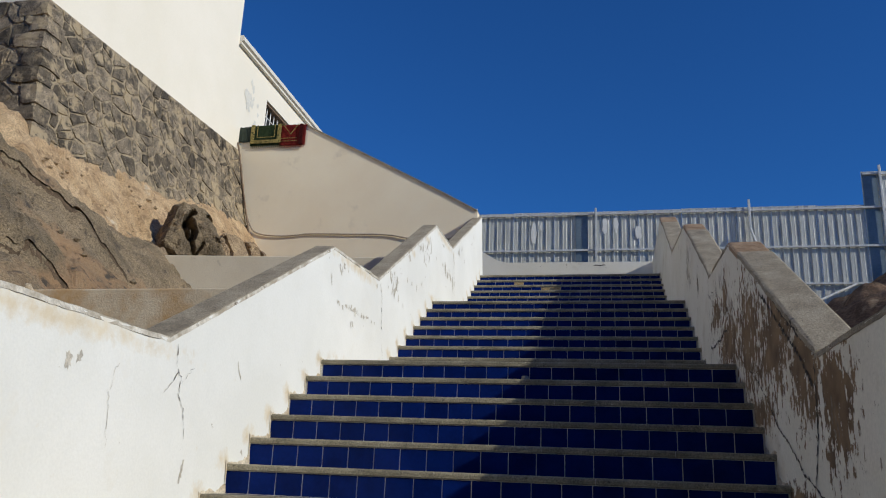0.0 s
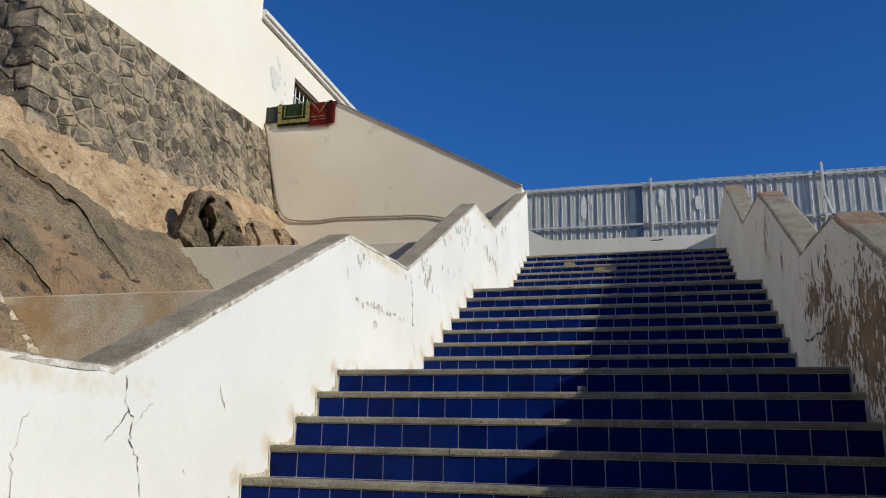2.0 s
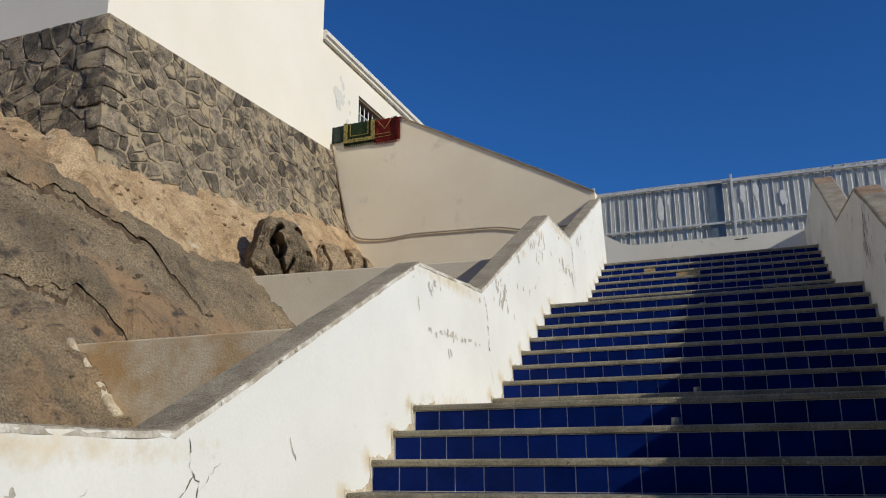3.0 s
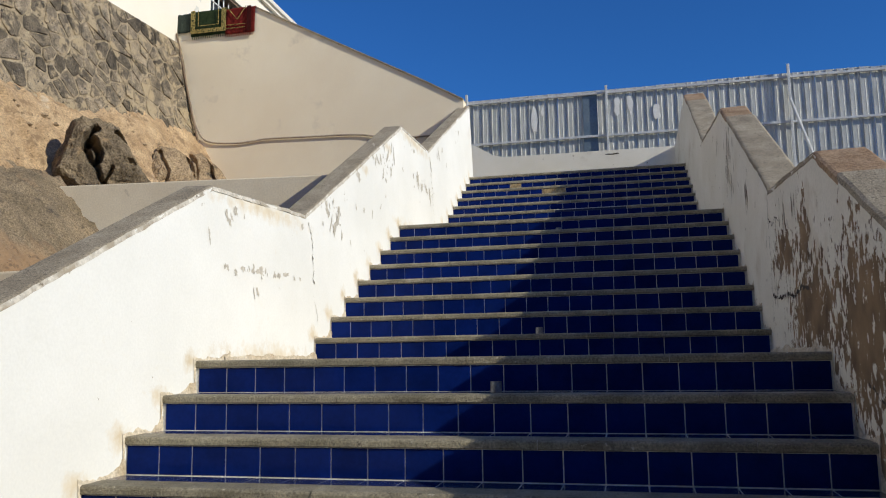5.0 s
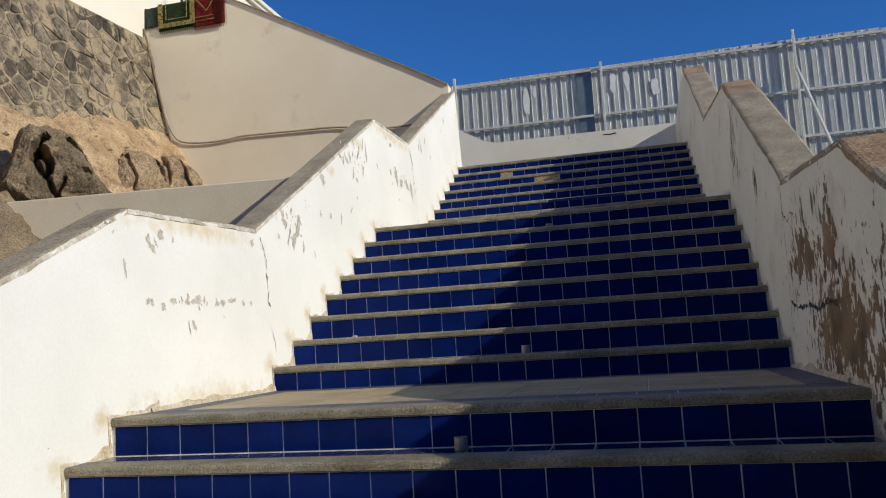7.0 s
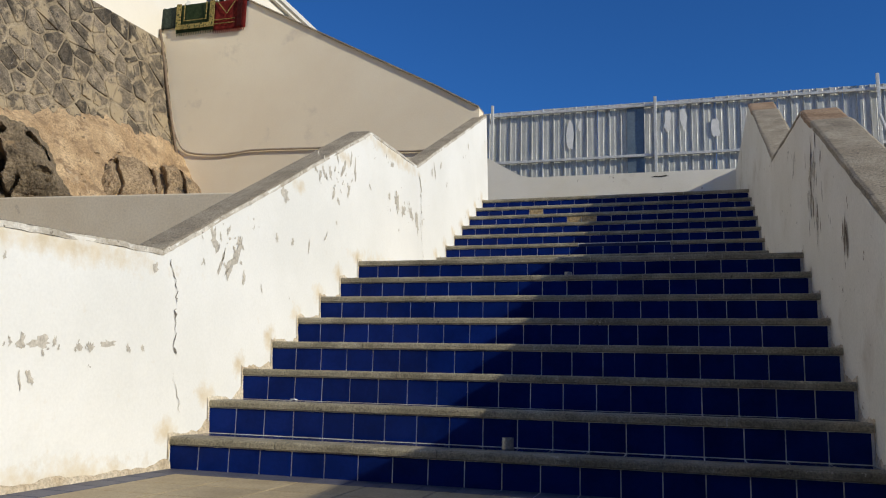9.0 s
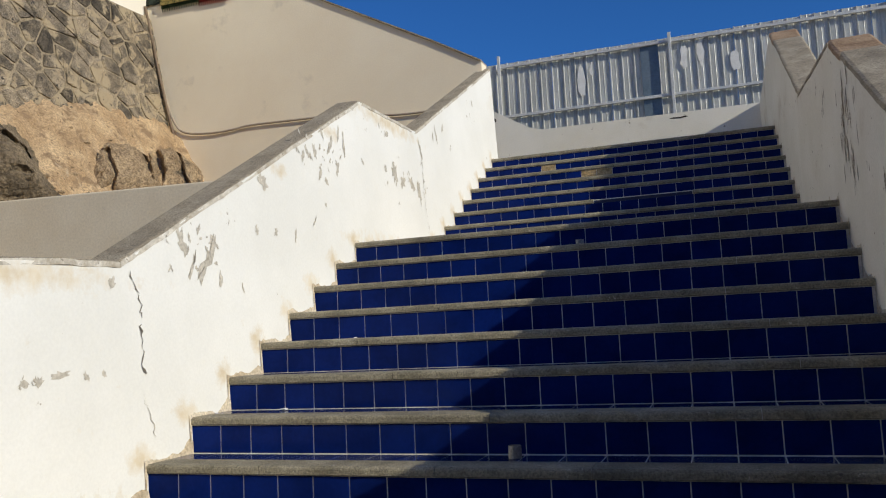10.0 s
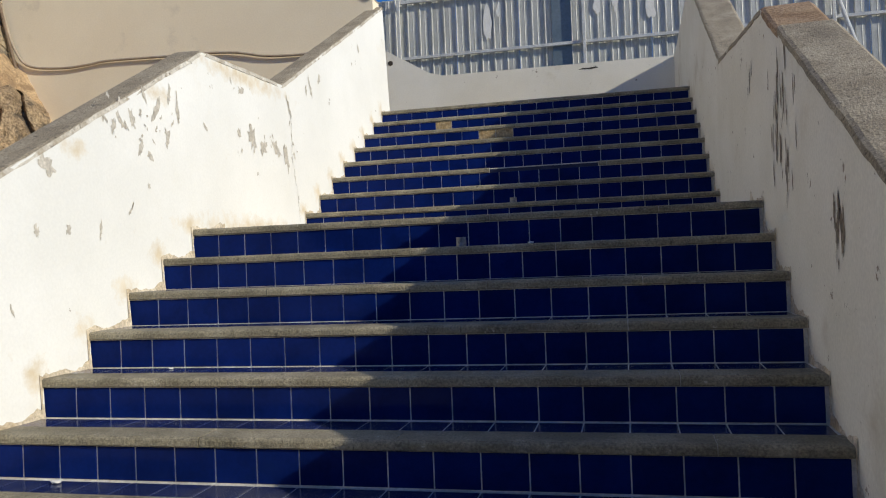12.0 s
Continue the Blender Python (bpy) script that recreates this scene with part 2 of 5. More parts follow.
def peeled_wall(name, base, blobs, low=0.672, high=0.684, gain=0.30, stretch=(1, 3.2, 2.0), ca=(0.21, 0.15, 0.09, 1), cb=(0.41, 0.305, 0.19, 1), relief=0.006):
    """Limewash that has come off, or gone yellow, round the given places (y, z, half length, half height)."""
    m = base.copy()
    m.name = name
    nt = m.node_tree
    n, lk = nt.nodes, nt.links
    b = n["Principled BSDF"]
    old = b.inputs["Base Color"].links[0].from_socket
    pos = n.new("ShaderNodeNewGeometry").outputs["Position"]
    field = None
    for y, z, ry, rz in blobs:
        mp = n.new("ShaderNodeMapping")
        mp.vector_type = "TEXTURE"
        mp.inputs["Location"].default_value, mp.inputs["Scale"].default_value = (0, y, z), (1e6, ry, rz)
        lk.new(pos, mp.inputs["Vector"])
        ln = n.new("ShaderNodeVectorMath")
        ln.operation = "LENGTH"
        lk.new(mp.outputs["Vector"], ln.inputs[0])
        mr = n.new("ShaderNodeMapRange")
        mr.inputs["From Min"].default_value, mr.inputs["From Max"].default_value = 1.6, 0.2
        lk.new(ln.outputs["Value"], mr.inputs["Value"])
        if field is None:
            field = mr.outputs["Result"]
        else:
            mx = n.new("ShaderNodeMath")
            mx.operation = "MAXIMUM"
            lk.new(field, mx.inputs[0])
            lk.new(mr.outputs["Result"], mx.inputs[1])
            field = mx.outputs["Value"]
    mp = n.new("ShaderNodeMapping")
    mp.inputs["Scale"].default_value = stretch
    lk.new(pos, mp.inputs["Vector"])
    t = n.new("ShaderNodeTexNoise")
    t.inputs["Scale"].default_value, t.inputs["Detail"].default_value, t.inputs["Roughness"].default_value = 4.2, 9.0, 0.68
    lk.new(mp.outputs["Vector"], t.inputs["Vector"])
    ad = n.new("ShaderNodeMath")
    ad.operation = "MULTIPLY_ADD"
    ad.inputs[1].default_value = gain
    lk.new(field, ad.inputs[0])
    lk.new(t.outputs["Fac"], ad.inputs[2])
    edge = n.new("ShaderNodeValToRGB")
    edge.color_ramp.elements[0].position, edge.color_ramp.elements[1].position = low, high
    lk.new(ad.outputs["Value"], edge.inputs["Fac"])
    t2 = n.new("ShaderNodeTexNoise")
    t2.inputs["Scale"].default_value, t2.inputs["Detail"].default_value = 5.0, 7.0
    lk.new(pos, t2.inputs["Vector"])
    bare = n.new("ShaderNodeValToRGB")
    bare.color_ramp.elements[0].position, bare.color_ramp.elements[1].position = 0.3, 0.7
    bare.color_ramp.elements[0].color, bare.color_ramp.elements[1].color = ca, cb
    lk.new(t2.outputs["Fac"], bare.inputs["Fac"])
    x = n.new("ShaderNodeMix")
    x.data_type = "RGBA"
    lk.new(edge.outputs["Color"], x.inputs[0])
    lk.new(old, x.inputs[6])
    lk.new(bare.outputs["Color"], x.inputs[7])
    lk.new(x.outputs[2], b.inputs["Base Color"])
    inv = n.new("ShaderNodeMath")
    inv.operation = "SUBTRACT"
    inv.inputs[0].default_value = 1.0
    lk.new(edge.outputs["Color"], inv.inputs[1])
    bp = n.new("ShaderNodeBump")
    bp.inputs["Strength"].default_value, bp.inputs["Distance"].default_value = 0.8, relief
    lk.new(inv.outputs["Value"], bp.inputs["Height"])
    lk.new(b.inputs["Normal"].links[0].from_socket, bp.inputs["Normal"])
    lk.new(bp.outputs["Normal"], b.inputs["Normal"])
    return m


# warmer, darker limewash: part of the right parapet's shade is in this colour
SHADEWHITE = mat("soiled_limewash_with_shade", (0.735, 0.69, 0.585), (0.81, 0.77, 0.68), 1.3, 70, 0.08, 0.92, 0.15,
               spots=[((0.50, 0.42, 0.30), 1.4, 0.56, 0.78), ((0.30, 0.25, 0.19), 9.0, 0.66, 0.68)])
PEELED = peeled_wall("peeling_limewash", SHADEWHITE, [(0.35, 0.22, 0.60, 0.30), (-0.55, 0.10, 0.55, 0.42), (-1.35, -0.05, 0.60, 0.34), (-2.05, -0.28, 0.40, 0.32),
                                          (-2.55, -0.50, 0.28, 0.34), (1.0, 0.58, 0.40, 0.16), (-0.8, -0.42, 0.55, 0.13), (-1.7, -0.92, 0.4, 0.10),
                                          (0.45, 0.62, 0.14, 0.24)], stretch=(1, 4.2, 3.0), ca=(0.115, 0.072, 0.04, 1), cb=(0.31, 0.21, 0.118, 1))

STAINS = [(y0 + i * g - 0.03, z0 + i * 0.17 + 0.02, 0.08, 0.07) for y0, g, z0 in ((-7 * 0.308, 0.308, -1.19), (1.63, 0.3195, 0.17), (5.605, 0.317, 1.53)) for i in range(8)]
STAINS += [(0.85, 0.02, 0.8, 0.10), (4.75, 1.38, 0.85, 0.09), (-3.2, -0.28, 1.0, 0.06), (0.85, 0.99, 0.7, 0.07), (4.7, 2.43, 0.65, 0.07), (2.9, 1.72, 0.10, 0.05), (3.6, 2.12, 0.12, 0.06)]
YELLOWED = peeled_wall("yellowed_limewash_wall", WHITE, STAINS, 0.64, 1.0, 0.44, (1, 3.2, 3.0), (0.58, 0.48, 0.33, 1), (0.73, 0.65, 0.51, 1), 0.0005)


# ---- builders ----
def part(name, bm, material, parent=None, label="", smooth=False):
    me = bpy.data.meshes.new(name)
    bmesh.ops.recalc_face_normals(bm, faces=bm.faces)
    bm.to_mesh(me)
    bm.free()
    me.materials.append(material)
    if smooth:
        for p in me.polygons:
            p.use_smooth = True
    ob = new(name, me)
    if parent:
        ob.parent = parent
    if label:
        ob["label"] = label
    return ob


def empty(name, label, category, group="", kind="", at=(0, 0, 0)):
    ob = new(name)
    ob.location = at
    ob.empty_display_size = 0.1
    return tagged(ob, label, category, group, kind)


def box_bm(x0, x1, y0, y1, z0, z1, bevel=0.0, bm=None):
    bm = bm or bmesh.new()
    v = [bm.verts.new((x, y, z)) for x in (x0, x1) for y in (y0, y1) for z in (z0, z1)]
    fs = [bm.faces.new([v[i] for i in q]) for q in ((0, 1, 3, 2), (4, 6, 7, 5), (0, 4, 5, 1), (2, 3, 7, 6), (0, 2, 6, 4), (1, 5, 7, 3))]
    if bevel:
        es = list({e for f in fs for e in f.edges})
        bmesh.ops.bevel(bm, geom=es, offset=bevel, segments=2, affect="EDGES", profile=0.5)
    return bm


def prism_x(pts, x0, x1, bm=None):
    """Outline in (y, z), pushed along x."""
    bm = bm or bmesh.new()
    a = [bm.verts.new((x0, y, z)) for y, z in pts]
    b = [bm.verts.new((x1, y, z)) for y, z in pts]
    bm.faces.new(a)
    bm.faces.new(b[::-1])
    k = len(pts)
    for i in range(k):
        bm.faces.new((a[i], b[i], b[(i + 1) % k], a[(i + 1) % k]))
    return bm


def prism_y(pts, y0, y1, bm=None):
    """Outline in (x, z), pushed along y."""
    bm = bm or bmesh.new()
    a = [bm.verts.new((x, y0, z)) for x, z in pts]
    b = [bm.verts.new((x, y1, z)) for x, z in pts]
    bm.faces.new(a)
    bm.faces.new(b[::-1])
    k = len(pts)
    for i in range(k):
        bm.faces.new((a[i], b[i], b[(i + 1) % k], a[(i + 1) % k]))
    return bm


def tube_bm(pts, r, sides=8, bm=None):
    bm = bm or bmesh.new()
    rings = []
    pts = [Vector(p) for p in pts]
    for i, p in enumerate(pts):
        d = (pts[min(i + 1, len(pts) - 1)] - pts[max(i - 1, 0)]).normalized()
        u = d.orthogonal().normalized() if abs(d.z) > 0.95 else d.cross(Vector((0, 0, 1))).normalized()
        w = d.cross(u)
        rings.append([bm.verts.new(p + r * (math.cos(a) * u + math.sin(a) * w)) for a in [2 * math.pi * k / sides for k in range(sides)]])
    for a, b in zip(rings, rings[1:]):
        for k in range(sides):
            bm.faces.new((a[k], a[(k + 1) % sides], b[(k + 1) % sides], b[k]))
    bm.faces.new(rings[0])
    bm.faces.new(rings[-1][::-1])
    return bm


def grid_bm(xs, ys, f):
    bm = bmesh.new()
    vs = [[bm.verts.new((x, y, f(x, y))) for x in xs] for y in ys]
    for j in range(len(ys) - 1):
        for i in range(len(xs) - 1):
            bm.faces.new((vs[j][i], vs[j][i + 1], vs[j + 1][i + 1], vs[j + 1][i]))
    return bm


def span(a, b, n):
    return [a + (b - a) * i / (n - 1) for i in range(n)]


def lerp_line(pts, y):
    for (a, za), (b, zb) in zip(pts, pts[1:]):
        if a <= y <= b:
            return za + (zb - za) * (y - a) / (b - a)
    return pts[0][1] if y < pts[0][0] else pts[-1][1]


# ---- the plan ----
R = 0.17            # riser
W = 1.58            # half the width between the parapets
# nose of each step: flight, y of its first nose, going, level of its first nose
FLIGHTS = [("lower", -4.30 - 7 * 0.308, 0.308, -2.53), ("first", -7 * 0.308, 0.308, -1.17), ("second", 1.63, 0.3195, 0.17), ("third", 5.605, 0.317, 1.53)]
LEFT_TOP = [(-8.5, -2.45), (-4.25, -0.21), (-2.31, -0.205), (0.20, 1.028), (1.52, 1.08), (4.12, 2.484), (5.34, 2.52), (8.14, 3.945)]
RIGHT_TOP = [(-8.5, -2.45), (-4.25, -0.25), (-2.26, -0.255), (0.10, 0.97), (1.41, 1.045), (3.71, 2.28), (5.40, 2.42), (7.50, 3.63)]
FENCE_Y, BACK_Y = 10.9, 10.1
STONE_X, STONE_Y, BEIGE_Y = -6.68, 2.055, 8.0    # house front, its corner, the beige wall


# inner faces of the parapets: not quite parallel, bent to fit the camera's view
FOOT = {-1: [(-9.0, -1.53), (-2.3, -1.55), (-0.2, -1.603), (1.5, -1.58), (4.0, -1.582), (5.6, -1.60), (8.0, -1.618), (11.0, -1.63)],
        1: [(-9.0, 1.585), (0.0, 1.577), (4.0, 1.587), (5.6, 1.565), (8.0, 1.553), (11.0, 1.55)]}


def wall_x(s, y, z):
    """Inner face of a parapet; the sunny one leans out a little towards its top."""
    if s > 0:
        return lerp_line(FOOT[1], y)
    return lerp_line(FOOT[-1], y) - 0.036 * (z - lerp_line(LEFT_TOP, y) + 1.0)


def hill(x, y):
    if x < -6.15:
        return 2.79 + 0.56 * (-6.15 - x) + 0.033 * y
    return -3.36 - 1.0 * x + 0.033 * y


# ---- ground ----
def ground_z(x, y):
    """Street level in front, climbing beside the stairs, and the hill on the house's side."""
    climb = min(max((y + 8.0) / 17.5, 0), 1)
    s = -3.2 + 5.5 * climb
    if x > 1.9:
        s -= 0.35 + 0.25 * noise.noise((x * 0.5, y * 0.5, 3))
    elif x < -1.9 and abs(x) < 20 and abs(y) < 20:
        h = max(min(hill(x, y) - 0.45, 4.6), -3.2) if y < 8.3 else 2.3
        if y < -6.0:
            h += (-3.2 - h) * min((-6.0 - y) / 5.0, 1)
        s = min(s, h) if x > -3.4 else h
    return s


def ground_axis():
    a = span(-14, 14, 57)
    return [-2500, -600, -150, -50, -25] + a + [25, 50, 150, 600, 2500]


gx = ground_axis()
gr = part("ground", grid_bm(gx, gx, ground_z), GROUND)
tagged(gr, "dry ochre earth of the hillside round the stairs", "ground", kind="structure")

# unseen plain walls behind the start, added to keep low sky off the stairs
for xa, xb, zt in ((-18, -2.5, 9.0), (-2.4, 12, 8.0)):
    w = part("wall_street", box_bm(xa, xb, -13.5, -13.0, -3.6, zt, 0.02), SKYBLOCK)
    tagged(w, "unseen plain wall behind the start, added to block low sky", "wall", kind="structure")

# ---- the stairs: cores ----
for k, (nm, y0, g, z0) in enumerate(FLIGHTS):
    st = empty("stair_flight", f"{nm} flight of eight steps with blue glazed tiles and worn grey nosings", "stairs", "stair flights", "structure", (0, y0, z0 - R))
    FLIGHTS[k] = (nm, y0, g, z0, st)
    pts = [(y0 + 0.0145, z0 - R - 0.5), (y0 + 0.0145, z0 - 0.004)]
    for i in range(1, 8):
        pts += [(y0 + i * g + 0.0145, z0 + (i - 1) * R - 0.004), (y0 + i * g + 0.0145, z0 + i * R - 0.004)]
    end = y0 + 7 * g + 0.16
    pts += [(end, z0 + 7 * R - 0.004), (end, z0 + 7 * R - 0.6)]
    ob = part("core", prism_x([(y - y0, z - z0 + R) for y, z in pts], -W - 0.08, W + 0.05), GROUT, st, "pale cement bed with white grout joints")

LANDINGS = [("bottom", -9.5, -6.456, -2.70), ("lower", -4.30, -2.156, -1.34), ("middle", 0.0, 1.63, 0.02), ("upper", 1.63 + 7 * 0.3195, 5.605, 1.36), ("top", 5.605 + 7 * 0.317, BACK_Y, 2.72)]
for k, (nm, ya, yb, z) in enumerate(LANDINGS):
    ld = empty("stair_landing", f"{nm} landing of buff tiles with a blue tile border", "landing", "stair landings", "structure", (0, ya, z))
    LANDINGS[k] = (nm, ya, yb, z, ld)
    part("slab", box_bm(-W - 0.08, W + 0.05, 0.16, yb - ya + 0.0145, -0.45, -0.004), GROUT, ld, "pale cement bed of the landing")


# ---- parapets ----
def parapet(side, top):
    s = -1 if side == "left" else 1
    xo = s * (W + 0.225)
    pr = empty("parapet", "white limewashed stepped parapet with sloping cement cap, peeling and cracked" if s < 0 else
               "off-white parapet in shade with large peeled brown patches and cement cap", "parapet", "stair parapets", "structure", (s * (W + 0.11), 0, -3))
    body = [(y, z - 0.014) for y, z in top]
    if s > 0:   # the far end sweeps down to the back wall
        body += [(7.50 + 2.6 * t, 3.616 - 0.07 * math.sin(t * math.pi / 2) ** 0.8) for t in (0.06, 0.12, 0.2, 0.3, 0.5, 0.75, 1.0)]
    ys = sorted({y for y, z in body} | {body[0][0] + 0.1 * k for k in range(int((body[-1][0] - body[0][0]) / 0.1) + 1)})
    body = [(y, lerp_line(body, y)) for y in ys]
    bm = bmesh.new()
    cols = [[bm.verts.new((x - pr.location.x, y, z + 3)) for x, z in ((wall_x(s, y, z1 - 1.75), z1 - 1.75), (wall_x(s, y, z1), z1), (xo, z1), (xo, z1 - 1.75))] for y, z1 in body]
    for a, b in zip(cols, cols[1:]):
        for q in range(4):
            bm.faces.new((a[q], a[(q + 1) % 4], b[(q + 1) % 4], b[q]))
    bm.faces.new(cols[0])
    bm.faces.new(cols[-1][::-1])
    part("wall", bm, YELLOWED if s < 0 else PEELED, pr)
    runs = []
    for (a, za), (b, zb) in zip(top, top[1:]):
        if s > 0 and zb - za > 0.5:
            f = 1 - 0.42 / (b - a)
            runs += [(a - 0.03, za + 0.012, a + (b - a) * f, za + (zb - za) * f + 0.022, CEMENT, "rough grey cement cap slab"), (a + (b - a) * f, za + (zb - za) * f, b, zb, BAREBRICK, "bare brown cap where the cement has come away")]
        else:
            runs.append((a, za, b, zb, CEMENT, "rough grey cement cap"))
    for a, za, b, zb, cm, cl in runs:
        d = Vector((0, b - a, zb - za))
        n = int(max(2, d.length / 0.04))
        cap = bmesh.new()
        rows = []
        rnd = random.Random(int(a * 100) + int(s))
        for i in range(n + 1):
            y, z = a + (b - a) * i / n, za + (zb - za) * i / n
            wob = 0.007 * noise.noise((y * 2.1, s, 1.0)) + 0.005 * noise.noise((y * 7.3, s, 5.0)) + 0.002 * rnd.uniform(-1, 1)
            lip = wall_x(s, y, z) - s * (0.005 + 0.006 * noise.noise((y * 3.7, s, 9.0)) + 0.006 * noise.noise((y * 12, s, 2.0)) + 0.0015 * rnd.uniform(-1, 1))
            out = xo + s * 0.02
            prof = [(lip, z - 0.032 + wob), (lip + s * 0.004, z - 0.006 + wob), (lip + s * 0.02, z + wob * 0.5), (out - s * 0.02, z + 0.004), (out, z - 0.01), (out, z - 0.037)]
            rows.append([cap.verts.new((px - pr.location.x, y, pz + 3)) for px, pz in prof])
        for p, q in zip(rows, rows[1:]):
            for j in range(6):
                cap.faces.new((p[j], p[(j + 1) % 6], q[(j + 1) % 6], q[j]))
        cap.faces.new(rows[0])
        cap.faces.new(rows[-1][::-1])
        cob = part("cap", cap, cm, pr, cl)
        if s < 0:   # the lip is limewashed with the wall
            cob.data.materials.append(EDGEWASH)
            for f in cob.data.polygons:
                if f.index < 6 * n and f.index % 6 == 0:
                    f.material_index = 1
    return pr


left_parapet = parapet("left", LEFT_TOP)
right_parapet = parapet("right", RIGHT_TOP)

# ---- back wall at the head of the stairs ----
bw = part("wall_back", prism_y([(-3.2, 2.2), (3.0, 2.2), (3.0, 3.56), (1.44, 3.555), (-1.42, 3.57), (-1.62, 3.62), (-2.22, 3.98), (-3.2, 4.5)], BACK_Y, BACK_Y + 0.18), SHADEWHITE)
tagged(bw, "low white wall closing the head of the stairs", "wall", kind="structure")

# ---- low cross walls on the slope ----
for y, z, xl, m, lab in ((-0.6, 0.472, -3.95, PLASTER, "low plaster wall with orange rust stains on the slope"), (3.3, 1.885, -5.38, PLASTER2, "low pale plaster wall holding the slope")):
    fall = 0.0 if m == PLASTER else 0.085
    bm = box_bm(xl, -W - 0.226, y, y + 0.16, z - 2.2, z, 0.012)
    for v in bm.verts:
        v.co.z -= fall * (v.co.x - xl) / 3.4
    w = part("wall_cross", bm, m)
    tagged(w, lab, "wall", kind="structure")
    if m == PLASTER:
        rnd = random.Random(8)
        pts = [(-3.91 + 0.49 * k / 14 + rnd.uniform(-0.012, 0.012), y - 0.035, 0.475 - 0.52 * k / 14 + rnd.uniform(-0.014, 0.014)) for k in range(15)]
        part("mortar_fillet", tube_bm(pts, 0.042, 7), MORTAR, w, "pale mortar where the wall meets the rock", smooth=True)

# ---- hillside ----
LEDGES = [(-4.07, 0.11, 0.10, 0.3), (-2.93, 0.09, 0.08, 1.1), (-5.05, 0.07, 0.05, 2.2), (-3.45, 0.05, 0.03, 3.7), (-1.75, 0.08, 0.06, 4.4), (-4.62, 0.05, 0.03, 5.9), (-0.6, 0.10, 0.06, 7.0)]


def rock_z(x, y):
    """The slope: humps, slanting ledges with open cracks, and small pitting."""
    z = hill(x, y) - 0.12
    p = Vector((x, y, z))
    z += 0.20 * noise.noise(p * 0.55) + 0.08 * noise.noise(p * 1.6 + Vector((5, 1, 0)))
    c, along = x * 0.73 - y * 0.69, x * 0.69 + y * 0.73
    q = Vector((c * 2.2, along * 0.55, 3.0))
    z += 0.11 * (0.5 - abs(noise.noise(q))) + 0.05 * (0.5 - abs(noise.noise(q * 2.7))) + 0.022 * (0.5 - abs(noise.noise(q * 6.5)))
    for c0, deep, step, ph in LEDGES:
        d = c - c0 - 0.12 * noise.noise((along * 0.9, ph, 0.0)) - 0.05 * noise.noise((along * 3.5, ph, 2.0))
        k = max(0.0, 0.75 + 1.3 * noise.noise((along * 0.8 + ph, ph * 3, 1.0)))
        z -= k * deep * math.exp(-(d / 0.08) ** 2)
        z += k * step * 1.5 * (0.5 - 0.5 * math.tanh(d / 0.03)) * math.exp(-max(0, -d) / 0.6)
    z += 0.07 * (0.4 - abs(noise.noise(p * 3.1 + Vector((2, 7, 1))))) + 0.045 * (0.4 - abs(noise.noise(p * 7.5)))
    z += 0.046 * noise.noise(p * 4.5) + 0.046 * noise.noise(p * 9) + 0.024 * noise.noise(p * 19)
    z -= 0.22 * min(max((y - 0.2) / 1.0, 0), 1) * min(max((-5.2 - x) / 0.6, 0), 1)
    if y > 3.46:
        z -= 0.40 * min((y - 3.46) / 0.5, 1)
    return z


xs, ys = span(-9.8, -1.81, 270), span(-6.2, 1.72, 270)
rk = part("rock_slope", grid_bm(xs, ys, rock_z), ROCK, smooth=True)
tagged(rk, "bare brown-grey volcanic rock slope with slanting cracks", "rock", kind="structure")
rk2 = part("rock_slope", grid_bm(span(-6.2, -1.81, 150), span(1.72, 8.05, 170), rock_z), ROCK, smooth=True)
tagged(rk2, "brown rock and earth slope under the stone wall", "rock", kind="structure")


def sand_z(x, y):
    d = max(x + 6.3, -0.05)
    p = Vector((x, y, 0))
    bank = 0.42 * max(0, 1 - d / (0.75 + 0.35 * noise.noise((y * 0.8, 3.3, 0)))) + 0.07 * noise.noise(p * 1.3 + Vector((0, 0, 7))) + 0.06 * noise.noise(p * 5)
    return hill(x, y) - 0.22 + bank + 0.045 * noise.noise(p * 9) + 0.024 * noise.noise(p * 20) + (0.12 if y > 3.5 else 0) + 0.26 * min(1, max(0, (y - 4.8) / 1.6)) * max(0, 1 - d / 1.2) - 1.6 * max(0, 1.3 - y) - 1.5 * max(0, x + 5.25)


sd = part("sand_bank", grid_bm(span(-6.5, -5.0, 70), span(1.0, 8.0, 240), sand_z), SAND, smooth=True)
tagged(sd, "ochre sand and crumbled earth along the wall foot", "sand", kind="stuff")


def sand2_z(x, y):
    p = Vector((x, y, 0))
    return hill(x, y) - 0.30 + 0.30 * max(0, 1 - (1.7 - y) / (0.7 + 0.3 * noise.noise((x * 0.8, 1.3, 0)))) + 0.08 * noise.noise(p * 1.5 + Vector((0, 0, 17))) + 0.05 * noise.noise(p * 5) + 0.03 * noise.noise(p * 11) + 0.015 * noise.noise(p * 20) - 2.2 * max(0, x + 6.22) - 1.5 * max(0, 0.5 - y)


sd2 = part("sand_bank", grid_bm(span(-9.8, -6.0, 110), span(0.2, 1.86, 54), sand2_z), SAND, smooth=True)
tagged(sd2, "ochre sand piled along the shaded wall foot", "sand", kind="stuff")


